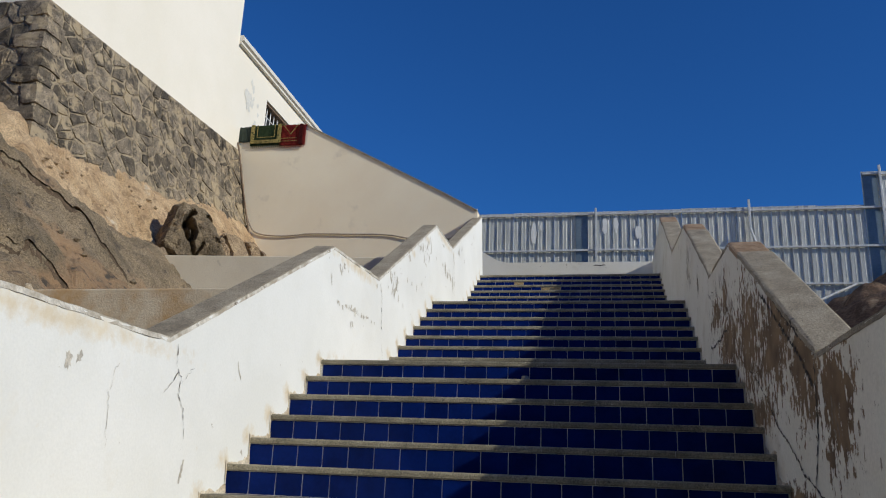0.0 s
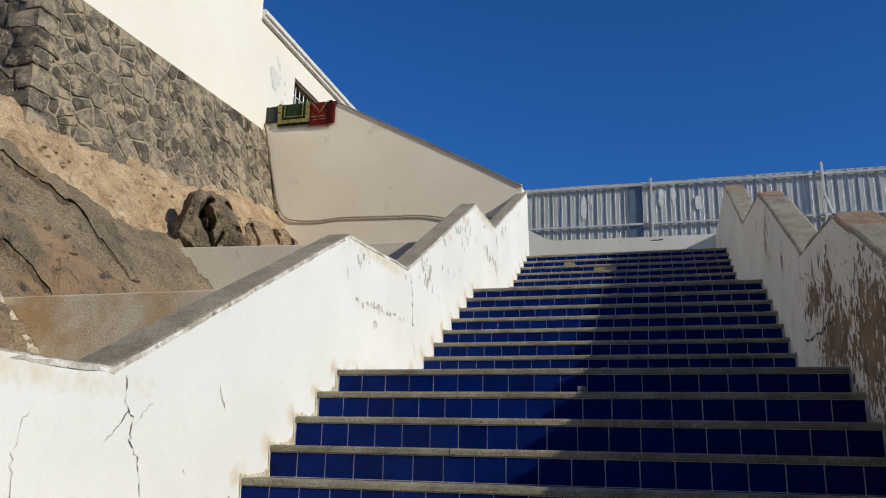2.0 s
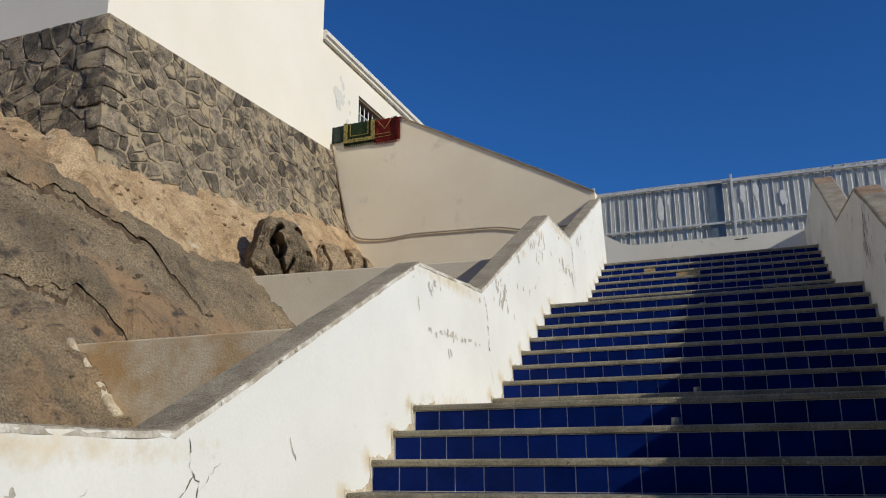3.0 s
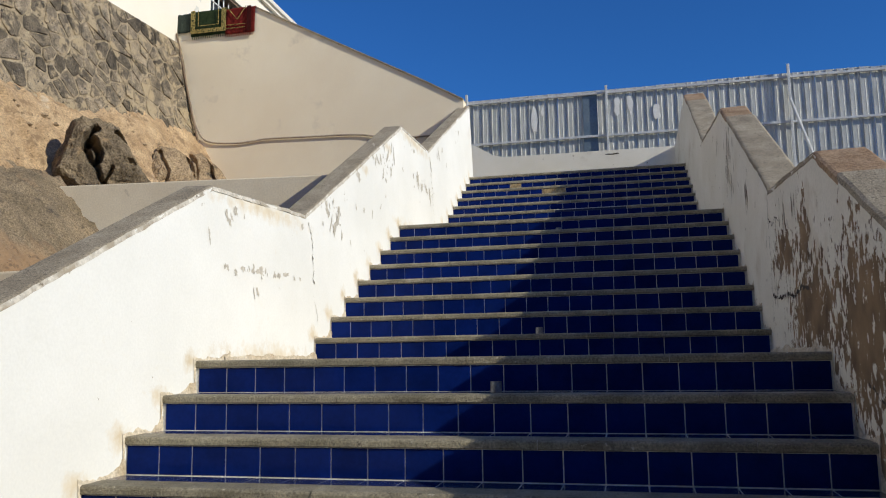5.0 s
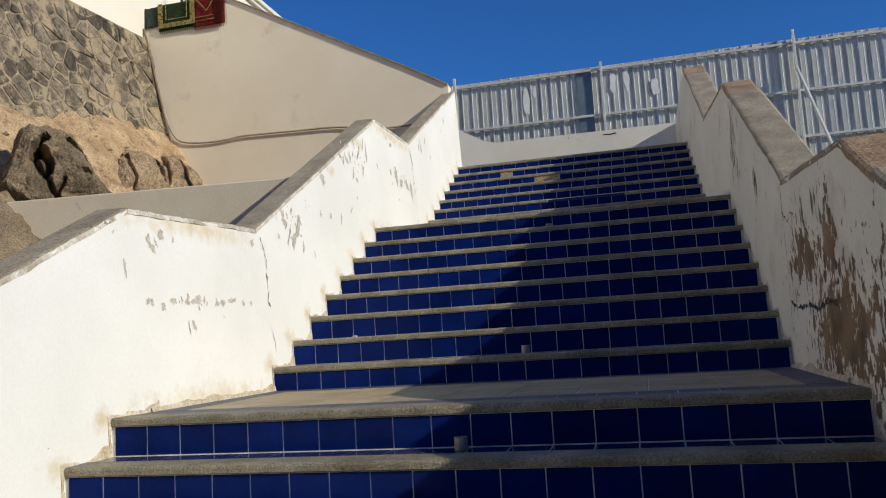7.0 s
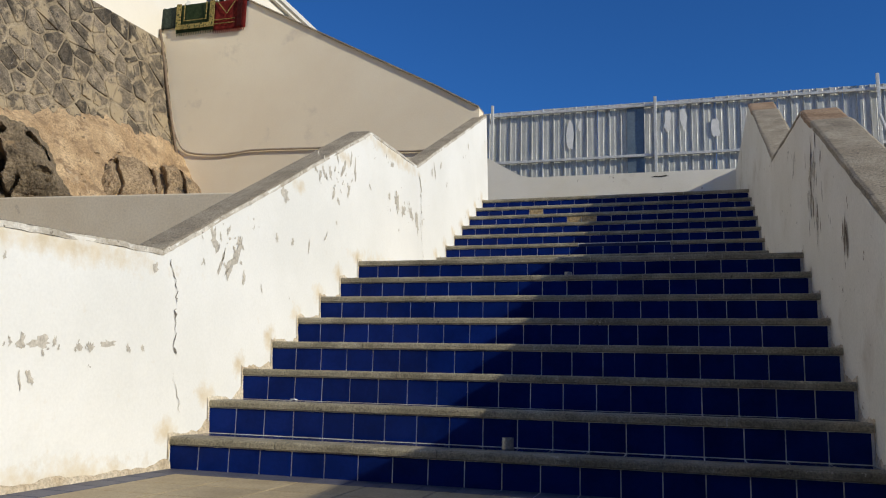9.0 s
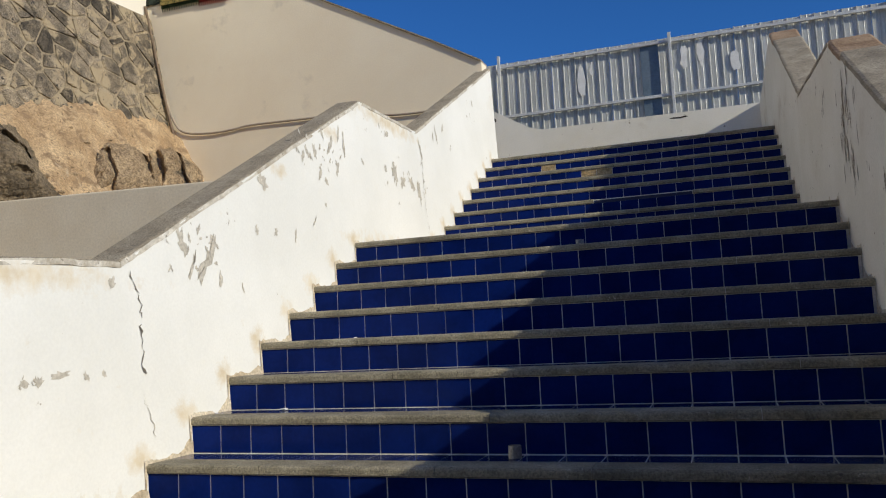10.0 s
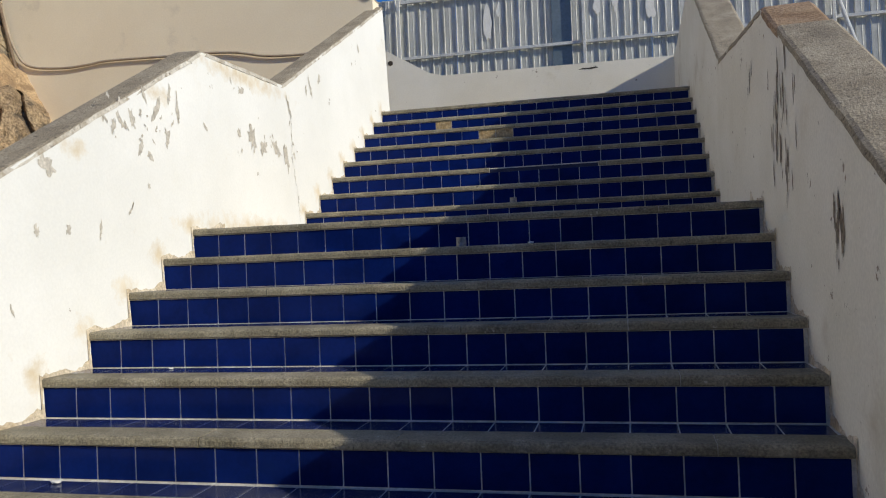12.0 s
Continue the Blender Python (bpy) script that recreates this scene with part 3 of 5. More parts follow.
def ledge(c0, a0, a1, seed, size):
    """A broken lip of rock along the slope, from a0 to a1, with the crack's shade painted as a dark strip under it."""
    rnd = random.Random(seed)
    n = int((a1 - a0) / 0.035)
    lip, gap = bmesh.new(), bmesh.new()
    la, ga = [], []
    for k in range(n + 1):
        a = a0 + (a1 - a0) * k / n
        c = c0 + 0.16 * noise.noise((a * 0.9, seed, 0)) + 0.06 * noise.noise((a * 3.2, seed, 4)) + 0.025 * noise.noise((a * 11, seed, 2))
        t = math.sin(math.pi * min(max(k / n, 0.02), 0.98)) ** 0.5 * size * (0.7 + 0.8 * abs(noise.noise((a * 1.7, seed, 8))))

        def at(d, h):
            x, y = 0.73 * (c + d) + 0.69 * a, -0.69 * (c + d) + 0.73 * a
            return (x, y, rock_z(x, y) + h)
        j = [rnd.uniform(-0.005, 0.005) for q in range(5)]
        la.append([lip.verts.new(at(d, h)) for d, h in ((-0.55, -0.04), (-0.30, 0.03 * t * 10 + j[0]), (-0.12, 0.75 * t + j[1]), (-0.02 + j[2], 0.95 * t), (0.015 + j[3], 0.70 * t), (-0.05, 0.15 * t), (-0.10, -0.06))])
        ga.append([gap.verts.new(at(d, h)) for d, h in ((-0.09, -0.02), (-0.04, 0.010), (0.012 + 0.2 * t + j[4], 0.006), (0.03 + 0.25 * t + j[0], -0.03))])
    for rows, bm in ((la, lip), (ga, gap)):
        for p, q in zip(rows, rows[1:]):
            for i in range(len(p) - 1):
                bm.faces.new((p[i], p[i + 1], q[i + 1], q[i]))
    lo = part("rock_ledge", lip, ROCK)
    tagged(lo, "broken rock ledge jutting from the slope", "rock", "rock ledges", "structure")
    part("crack_fill", gap, LEDGESHADE, lo, "dark strip painted as shade in the crack under the ledge")


ledge(-4.07, -4.3, -2.0, 3, 0.10)
ledge(-2.93, -4.0, -2.3, 7, 0.085)

# ---- earth beyond the parapet ----
def mound_z(x, y):
    p = Vector((x, y, 0))
    t = min(max((y - 3.5) / 5.0, 0), 1)
    rise = t * t * (3 - 2 * t) * (0.55 + 1.15 * min(max((x - 4.3) / 2.2, 0), 1))
    z = -3.2 + 5.5 * min(max((y + 8.0) / 17.5, 0), 1) - 0.55 + rise + 0.3 * t * noise.noise(p * 0.9) + 0.14 * noise.noise(p * 2.7) * t + 0.05 * noise.noise(p * 8)
    return z - 2.6 * max(0, 2.4 - x)


md = part("earth_mound", grid_bm(span(1.9, 14, 130), span(2.5, 11.6, 110), mound_z), EARTH, smooth=True)
tagged(md, "dark brown rubble and earth heaped against the fence", "earth", kind="stuff")

# ---- stone wall and building ----
def cells(w, h, size, rnd):
    """Irregular polygons that fill w x h."""
    nx, ny = int(w / size), int(h / (size * 0.85))
    seeds = [((i + 0.5 + rnd.uniform(-0.52, 0.52) + (0.5 if j % 2 else 0)) * w / nx, (j + 0.5 + rnd.uniform(-0.5, 0.5)) * h / ny) for j in range(ny) for i in range(-1, nx + 1) if rnd.random() > 0.2]
    out = []
    for k, (sx, sy) in enumerate(seeds):
        poly = [(0, 0), (w, 0), (w, h), (0, h)]
        for j, (ox, oy) in enumerate(seeds):
            if j == k or abs(ox - sx) > 3 * size or abs(oy - sy) > 3 * size:
                continue
            mx, my, dx, dy = (sx + ox) / 2, (sy + oy) / 2, ox - sx, oy - sy
            nxt = []
            for a, b in zip(poly, poly[1:] + poly[:1]):
                da, db = (a[0] - mx) * dx + (a[1] - my) * dy, (b[0] - mx) * dx + (b[1] - my) * dy
                if da <= 0:
                    nxt.append(a)
                if da * db < 0:
                    t = da / (da - db)
                    nxt.append((a[0] + (b[0] - a[0]) * t, a[1] + (b[1] - a[1]) * t))
            poly = nxt
            if len(poly) < 3:
                break
        if len(poly) >= 3:
            out.append(poly)
    return out


def stone_bm(poly, rnd, place):
    """One stone: rounded outline, domed and tilted face. place(u, v, d) gives the world point."""
    cx, cy = sum(p[0] for p in poly) / len(poly), sum(p[1] for p in poly) / len(poly)
    gap = rnd.choice((0.003, 0.006, 0.012, 0.024))
    rim = []
    k = len(poly)
    for i, p in enumerate(poly):
        q = poly[(i + 1) % k]
        for t in (0.10, 0.5, 0.90):
            x, y = p[0] + (q[0] - p[0]) * t, p[1] + (q[1] - p[1]) * t
            d = math.hypot(x - cx, y - cy) or 1
            s = max(0.2, 1 - (gap + rnd.uniform(0, 0.011)) / d)
            rim.append((cx + (x - cx) * s, cy + (y - cy) * s))
    bm = bmesh.new()
    h, tx, ty = rnd.uniform(0.006, 0.022), rnd.uniform(-0.06, 0.06), rnd.uniform(-0.06, 0.06)
    rings = []
    for s, e in ((1.0, -0.03), (0.98, h * 0.6), (0.88, h)):
        rings.append([bm.verts.new(place(cx + (x - cx) * s, cy + (y - cy) * s, e + ((x - cx) * tx + (y - cy) * ty) * (s < 1) + (rnd.uniform(-0.007, 0.007) if s < 1 else 0))) for x, y in rim])
    for a, b in zip(rings, rings[1:]):
        for i in range(len(rim)):
            bm.faces.new((a[i], a[(i + 1) % len(rim)], b[(i + 1) % len(rim)], b[i]))
    mid = bm.verts.new(place(cx, cy, h + rnd.uniform(-0.012, 0.012)))
    for i in range(len(rim)):
        bm.faces.new((rings[-1][i], rings[-1][(i + 1) % len(rim)], mid))
    return bm


def stone_wall(label, w, place, top, bed_bm, seed, size, length):
    sw = empty("stone_wall", label, "wall", "basalt base walls", "structure")
    part("mortar_bed", bed_bm, POINTING, sw, "sandy mortar between the stones")
    rnd = random.Random(seed)
    for poly in cells(length, HB, size, rnd):
        area = abs(sum(a[0] * b[1] - b[0] * a[1] for a, b in zip(poly, poly[1:] + poly[:1]))) / 2
        if area > 0.006:
            part("stone", stone_bm(poly, rnd, place), BASALT, sw, smooth=False)
    return sw


def stone_top(y):
    return 5.145 + (y - STONE_Y) * 0.050


def lean_x(z):
    """The wall's face leans back as it rises."""
    return STONE_X + 0.02 + (5.25 - z) * 0.20


def lean_y(z):
    return STONE_Y - (5.14 - z) * 0.165


HB = 2.75


def side_place(u, v, d):
    y = lean_y(5.14 - HB + v) + u * (BEIGE_Y + 0.05 - lean_y(5.14 - HB + v)) / (BEIGE_Y + 0.05 - STONE_Y)
    z = stone_top(y) - HB + v
    return (lean_x(z) + d, y, z)


def front_place(u, v, d):
    z = 5.14 - HB + v
    return (lean_x(z) - 5.0 + u, lean_y(z) - d, z)


def bed(place, length):
    bm = bmesh.new()
    vs = [[bm.verts.new(place(u, v, -0.002)) for u in (0, length)] for v in (0, HB / 2, HB)]
    ws = [[bm.verts.new(place(u, v, -0.4)) for u in (0, length)] for v in (0, HB / 2, HB)]
    for a in (0, 1):
        bm.faces.new((vs[a][0], vs[a][1], vs[a + 1][1], vs[a + 1][0]))
        bm.faces.new((ws[a][1], ws[a][0], ws[a + 1][0], ws[a + 1][1]))
    bm.faces.new((vs[2][0], vs[2][1], ws[2][1], ws[2][0]))
    return bm


L1, L2 = BEIGE_Y + 0.05 - STONE_Y, 5.0
sunny_wall = stone_wall("irregular dark basalt stone base wall with sandy mortar, sunlit", L1, side_place, 0, bed(side_place, L1), 3, 0.235, L1)
stone_wall("dark basalt stone base wall end with sandy mortar", L2, front_place, 0, bed(front_place, L2), 5, 0.235, L2)



def quoin(z0, h, along_front, along_side, seed):
    """A squared corner block, slightly proud of both faces."""
    bm = box_bm(0, 1, 0, 1, 0, 1)
    bmesh.ops.subdivide_edges(bm, edges=bm.edges[:], cuts=4, use_grid_fill=True)
    for v in bm.verts:
        a, b, c = v.co
        sq = [(q - 0.5) * (1 - 0.10 * (abs(a - 0.5) ** 4 + abs(b - 0.5) ** 4 + abs(c - 0.5) ** 4) * 8 / 1.5) + 0.5 for q in (a, b, c)]
        z = z0 + h * sq[2]
        x, y = lean_x(z) + 0.045 - along_front * (1 - sq[0]), lean_y(z) - 0.045 + along_side * sq[1]
        r = noise.noise_vector((x * 5 + seed, y * 5, z * 5)) * 0.03 + noise.noise_vector((x * 16, y * 16, z * 16)) * 0.012
        v.co = Vector((x, y, z)) + r
    part("cornerstone", bm, BASALT, sunny_wall, "large dark squared cornerstone")


rnd = random.Random(12)
qz = 5.12
for k in range(8):
    qh = rnd.uniform(0.24, 0.34)
    quoin(qz - qh, qh - 0.02, rnd.uniform(0.26, 0.34) if k % 2 else rnd.uniform(0.38, 0.5), rnd.uniform(0.36, 0.46) if k % 2 else rnd.uniform(0.24, 0.32), k * 3.7)
    qz -= qh

house = empty("house", "cream-painted house on a basalt base with a lower rear wing", "building", kind="structure", at=(STONE_X - 3, 5, 4.9))


def local(bm, ob):
    bmesh.ops.translate(bm, vec=-ob.location, verts=bm.verts)
    return bm


HC = 7.45
tall = prism_x([(STONE_Y + 0.03, stone_top(STONE_Y) + 0.003), (HC, stone_top(HC) + 0.003), (HC, 12.5), (STONE_Y + 0.03, 12.5)], STONE_X - L2, STONE_X - 0.03)
part("wall", local(tall, house), CREAM, house, "tall cream rendered wall")
WY0, WY1, WZ0, WZ1, ROOFZ = 9.06, 10.53, 5.95, 7.13, 7.61
wing = bmesh.new()
for y0, y1, z0, z1 in ((HC, WY0, 4.9, ROOFZ), (WY1, 18.0, 4.9, ROOFZ), (WY0, WY1, 4.9, WZ0), (WY0, WY1, WZ1, ROOFZ)):
    box_bm(STONE_X - 0.36, STONE_X - 0.06, y0, y1, z0, z1, 0, wing)
part("wall", local(wing, house), CREAM, house, "cream wall of the lower wing")
part("back_wall", local(box_bm(STONE_X - L2, STONE_X - 0.37, HC + 0.01, 18.0, 4.9, ROOFZ - 0.02), house), CREAM, house)
corn = prism_y([(STONE_X - 0.36, ROOFZ), (STONE_X + 0.02, ROOFZ), (STONE_X + 0.02, ROOFZ + 0.05), (STONE_X + 0.07, ROOFZ + 0.07), (STONE_X + 0.07, ROOFZ + 0.13), (STONE_X + 0.04, ROOFZ + 0.19), (STONE_X - 0.36, ROOFZ + 0.19)], HC, 18.0)
part("cornice", local(corn, house), ROOFTRIM, house, "moulded cornice along the flat roof")
part("roof", local(box_bm(STONE_X - L2, STONE_X - 0.361, HC, 18.0, ROOFZ, ROOFZ + 0.12), house), ROOFTRIM, house)
win = part("window", local(box_bm(STONE_X - 0.352, STONE_X - 0.33, WY0 + 0.002, WY1 - 0.002, WZ0 + 0.002, WZ1 - 0.002), house), DARKVOID, house, "dim window behind white bars")
fr = bmesh.new()
for y0, y1, z0, z1 in ((WY0, WY0 + 0.05, WZ0, WZ1), (WY1 - 0.05, WY1, WZ0, WZ1), (WY0, WY1, WZ1 - 0.05, WZ1), (WY0, WY1, WZ0, WZ0 + 0.05)):
    box_bm(STONE_X - 0.30, STONE_X - 0.10, y0 + 0.001, y1 - 0.001, z0 + 0.001, z1 - 0.001, 0, fr)
part("frame", local(fr, house), WOODBROWN, win, "brown window surround")
for i in range(7):
    y = WY0 + 0.15 + i * 0.195
    part("bar", local(tube_bm([(STONE_X - 0.2, y, WZ0 + 0.04), (STONE_X - 0.2, y, WZ1 - 0.04)], 0.014, 6), house), WHITEBAR, win, "white painted iron bar")
for z in (6.25, 6.55, 6.85):
    part("crossbar", local(tube_bm([(STONE_X - 0.185, WY0 + 0.04, z), (STONE_X - 0.185, WY1 - 0.04, z)], 0.012, 6), house), WHITEBAR, win, "white painted iron bar")

rnd = random.Random(3)
for k in range(14):
    cy0, cz0, rr = rnd.gauss(8.35, 0.18), rnd.gauss(6.75, 0.22), rnd.uniform(0.04, 0.14)
    bm = bmesh.new()
    lift = STONE_X - 0.06 + 0.001 + 0.0005 * k
    rim = [bm.verts.new((lift, cy0 + rr * rnd.uniform(0.5, 1.1) * math.cos(a), cz0 + 1.3 * rr * rnd.uniform(0.5, 1.1) * math.sin(a))) for a in [2 * math.pi * q / 16 for q in range(16)]]
    bm.faces.new(rim)
    part("damp_stain", local(bm, house), DAMP, house, "pale grey damp stain on the cream wall")

# ---- beige wall with its sloping top ----
bz = [(-7.0, 5.95), (-5.27, 5.93), (-2.35, 4.36), (-1.72, 4.0)]
bgw = empty("wall_side", "beige rendered wall with a sloping top, faint stains", "wall", kind="structure", at=(-4, BEIGE_Y, 2))
part("wall", local(prism_y([(-1.72, 1.8)] + [(x, z) for x, z in bz[::-1]] + [(-7.0, 1.8)], BEIGE_Y, BEIGE_Y + 0.22), bgw), BEIGE, bgw)
for (xa, za), (xb, zb) in ((bz[1], bz[2]), (bz[2], bz[3])):
    part("coping", local(prism_y([(xa, za + 0.002), (xb, zb + 0.002), (xb, zb + 0.022), (xa, za + 0.022)], BEIGE_Y - 0.03, BEIGE_Y + 0.25), bgw), CEMENT, bgw, "thin grey cement coping")

# ---- fence ----
fence = empty("fence", "corrugated galvanised sheet fence on pale steel tubes", "fence", kind="structure", at=(3, FENCE_Y, 2.4))


def sheet(x0, width, z0, z1, m):
    bm = bmesh.new()
    n = 5
    pitch = width / n
    prof = []
    for i in range(n):
        b = x0 + i * pitch
        for dx, d in ((0.0, 0.0), (0.005, -0.022), (0.017, -0.022), (0.024, 0.0), (0.082, 0.0), (0.086, -0.0025), (0.094, -0.0025), (0.098, 0.0), (0.130, 0.0), (0.134, -0.0025), (0.142, -0.0025), (0.146, 0.0)):
            prof.append((b + dx * pitch / 0.19, d))
    prof.append((x0 + width, 0.0))
    a = [bm.verts.new((x, FENCE_Y + d, z0)) for x, d in prof]
    c = [bm.verts.new((x, FENCE_Y + d, z1)) for x, d in prof]
    a2 = [bm.verts.new((x, FENCE_Y + d + 0.003, z0)) for x, d in prof]
    c2 = [bm.verts.new((x, FENCE_Y + d + 0.003, z1)) for x, d in prof]
    for i in range(len(prof) - 1):
        bm.faces.new((a[i], a[i + 1], c[i + 1], c[i]))
        bm.faces.new((a2[i + 1], a2[i], c2[i], c2[i + 1]))
        bm.faces.new((c[i], c[i + 1], c2[i + 1], c2[i]))
    return local(bm, fence)


TOPZ = 4.90
sx = -3.205
rnd = random.Random(4)
while sx < 12.5:
    w = 0.905
    tall_part = sx > 5.5
    m = GALV
    part("sheet", sheet(sx + 0.002, w - 0.004, 2.3, (5.62 if tall_part else TOPZ) + 0.03 + rnd.uniform(-0.012, 0.012), m), m, fence)
    sx += w
part("sheet", local(box_bm(-0.02, 0.24, FENCE_Y - 0.028, FENCE_Y - 0.0225, 2.3, TOPZ - 0.01), fence), GALVDARK, fence, "dull blue-grey strip on the fence sheets")
# dark strip painted for the shaded face where the taller panels turn
part("sheet", local(box_bm(5.86, 6.13, FENCE_Y - 0.028, FENCE_Y - 0.0225, 2.3, 5.6), fence), GALVDARK, fence, "dull blue-grey strip on the fence sheets")
for z, xa, xb in ((TOPZ - 0.05, -2.25, 12.4), (4.03, -2.25, 12.4), (3.25, 2.0, 12.4), (5.58, 5.86, 12.4)):
    part("rail", local(box_bm(xa, xb, FENCE_Y - 0.075, FENCE_Y - 0.037, z - 0.022, z + 0.022, 0.004), fence), STEELPAINT, fence, "pale steel rail")
for x, zt in ((-2.22, 5.02), (0.42, 4.97), (3.59, 5.07), (6.18, 5.75), (9.2, 5.75), (12.0, 5.75)):
    part("post", local(box_bm(x - 0.022, x + 0.022, FENCE_Y - 0.122, FENCE_Y - 0.078, 2.3, zt, 0.004), fence), STEELPAINT, fence, "pale steel post")
part("brace", local(tube_bm([(3.58, FENCE_Y - 0.15, 4.42), (3.95, FENCE_Y - 0.75, 2.6)], 0.025, 8), fence), STEELPAINT, fence, "pale slanting brace")

def daub(x, z, w, h, seed):
    """A smear of white paint over the ribs."""
    rnd = random.Random(seed)
    bm = bmesh.new()
    n = 16
    c = [bm.verts.new((x + w * rnd.uniform(0.45, 1.1) * math.cos(2 * math.pi * k / n), FENCE_Y - 0.0230, z + h * rnd.uniform(0.8, 1.1) * math.copysign(abs(math.sin(2 * math.pi * k / n)) ** 0.6, math.sin(2 * math.pi * k / n)))) for k in range(n)]
    bm.faces.new(c)
    part("paint_daub", local(bm, fence), FILLER, fence, "smear of white paint on the sheets")


for k, (x, z, w, h) in enumerate(((-0.93, 4.45, 0.065, 0.26), (0.61, 4.58, 0.07, 0.20), (0.85, 4.62, 0.055, 0.22), (1.32, 4.42, 0.08, 0.16), (-0.77, 4.60, 0.03, 0.10))):
    daub(x, z, w, h, k)

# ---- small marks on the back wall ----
# dark shapes on the wall face; the shade inside is their colour
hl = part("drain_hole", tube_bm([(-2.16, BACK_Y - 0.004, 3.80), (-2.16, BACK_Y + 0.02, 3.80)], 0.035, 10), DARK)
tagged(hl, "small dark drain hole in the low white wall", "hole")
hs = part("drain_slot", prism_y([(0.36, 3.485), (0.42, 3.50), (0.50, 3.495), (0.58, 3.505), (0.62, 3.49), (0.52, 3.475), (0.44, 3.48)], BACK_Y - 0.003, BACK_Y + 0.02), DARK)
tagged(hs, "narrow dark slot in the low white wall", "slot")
part("brace", local(tube_bm([(4.6, FENCE_Y - 0.5, 2.75), (5.5, FENCE_Y - 0.2, 3.2)], 0.025, 8), fence), STEELPAINT, fence, "pale slanting brace")

# ---- rugs ----
def rug(name_label, x0, x1, zt, front, m, seed, group="rugs on the wall"):
    """A rug hung over the wall's top."""
    def f(u, v):
        x = x0 + (x1 - x0) * u
        wav = 0.012 * math.sin(u * 9 + seed) + 0.01 * math.sin(u * 23 + seed * 2)
        back, over = 0.30, 0.30
        total = front + over + back
        d = v * total
        if d < front:
            return (x, BEIGE_Y - 0.02 - abs(wav) * (1 - d / front) - 0.008, zt - front + d)
        if d < front + over:
            return (x, BEIGE_Y - 0.02 + (d - front), zt + 0.012 + 0.4 * wav)
        return (x, BEIGE_Y + 0.26 + abs(wav), zt - (d - front - over))
    bm = bmesh.new()
    nu, nv = 22, 26
    vs = [[bm.verts.new(f(i / nu, j / nv)) for i in range(nu + 1)] for j in range(nv + 1)]
    for j in range(nv):
        for i in range(nu):
            bm.faces.new((vs[j][i], vs[j][i + 1], vs[j + 1][i + 1], vs[j + 1][i]))
    bmesh.ops.recalc_face_normals(bm, faces=bm.faces)
    bmesh.ops.solidify(bm, geom=bm.faces[:], thickness=0.012)
    ob = part("rug", bm, m, smooth=True)
    return tagged(ob, name_label, "rug", group)


r1 = rug("grey-green rug draped over the beige wall", -6.83, -6.44, 5.965, 0.34, RUGDARK, 1.0)
r2 = rug("green prayer rug with gold border draped over the wall", -6.48, -5.80, 5.985, 0.45, RUGGREEN, 2.3)
r3 = rug("red rug draped over the end of the wall", -5.84, -5.29, 5.97, 0.46, RUGRED, 4.1)
for x0, x1, z0, z1 in ((-6.47, -5.81, 5.572, 5.645), (-6.47, -6.39, 5.645, 5.985), (-5.89, -5.81, 5.645, 5.985), (-6.335, -5.945, 5.70, 5.712), (-6.335, -6.322, 5.712, 5.98), (-5.957, -5.945, 5.712, 5.98)):
    part("border", box_bm(x0, x1, BEIGE_Y - 0.062, BEIGE_Y - 0.052, z0, z1), RUGGOLD, r2, "woven gold border")

for a, b in (((-5.78, 5.97), (-5.60, 5.75)), ((-5.60, 5.75), (-5.44, 5.97)), ((-5.80, 5.60), (-5.46, 5.60)), ((-5.80, 5.66), (-5.46, 5.66))):
    part("stripe", tube_bm([(a[0], BEIGE_Y - 0.055, a[1]), (b[0], BEIGE_Y - 0.055, b[1])], 0.007, 6), RUGGOLD, r3, "thin pale woven stripe")
part("border", box_bm(-5.42, -5.345, BEIGE_Y - 0.058, BEIGE_Y - 0.048, 5.53, 5.97), RUGDEEP, r3, "dark wine-red border band")
for rg, x0, x1, z, m in ((r2, -6.47, -5.81, 5.535, RUGGREEN), (r3, -5.83, -5.30, 5.51, RUGRED)):
    for k in range(16):
        x = x0 + (x1 - x0) * (k + 0.5) / 16
        part("fringe", tube_bm([(x, BEIGE_Y - 0.035, z + 0.01), (x + 0.004, BEIGE_Y - 0.037, z - 0.03), (x - 0.003, BEIGE_Y - 0.034, z - 0.055)], 0.006, 5), m, rg)

# ---- cable on the beige wall, dark crevice at its joint ----
cy = BEIGE_Y - 0.03
cab = [(-6.70, cy, 5.35), (-6.60, cy - 0.02, 4.90), (-6.47, cy - 0.03, 4.45), (-6.37, cy - 0.03, 4.10), (-6.29, cy - 0.02, 3.87), (-6.18, cy, 3.70), (-5.98, cy, 3.625), (-5.6, cy, 3.59),
       (-5.3, cy, 3.60), (-5.0, cy, 3.622), (-4.24, cy, 3.60), (-3.45, cy, 3.57), (-2.95, cy, 3.48), (-2.4, cy, 3.46), (-1.85, cy, 3.47)]


def smooth_line(pts, n=6):
    """A smooth line through the points."""
    p = [Vector(q) for q in pts]
    p = [p[0] * 2 - p[1]] + p + [p[-1] * 2 - p[-2]]
    out = []
    for a, b, c, d in zip(p, p[1:], p[2:], p[3:]):
        for k in range(n):
            t = k / n
            out.append(0.5 * (2 * b + (c - a) * t + (2 * a - 5 * b + 4 * c - d) * t * t + (3 * b - a - 3 * c + d) * t ** 3))
    return out + [p[-2]]


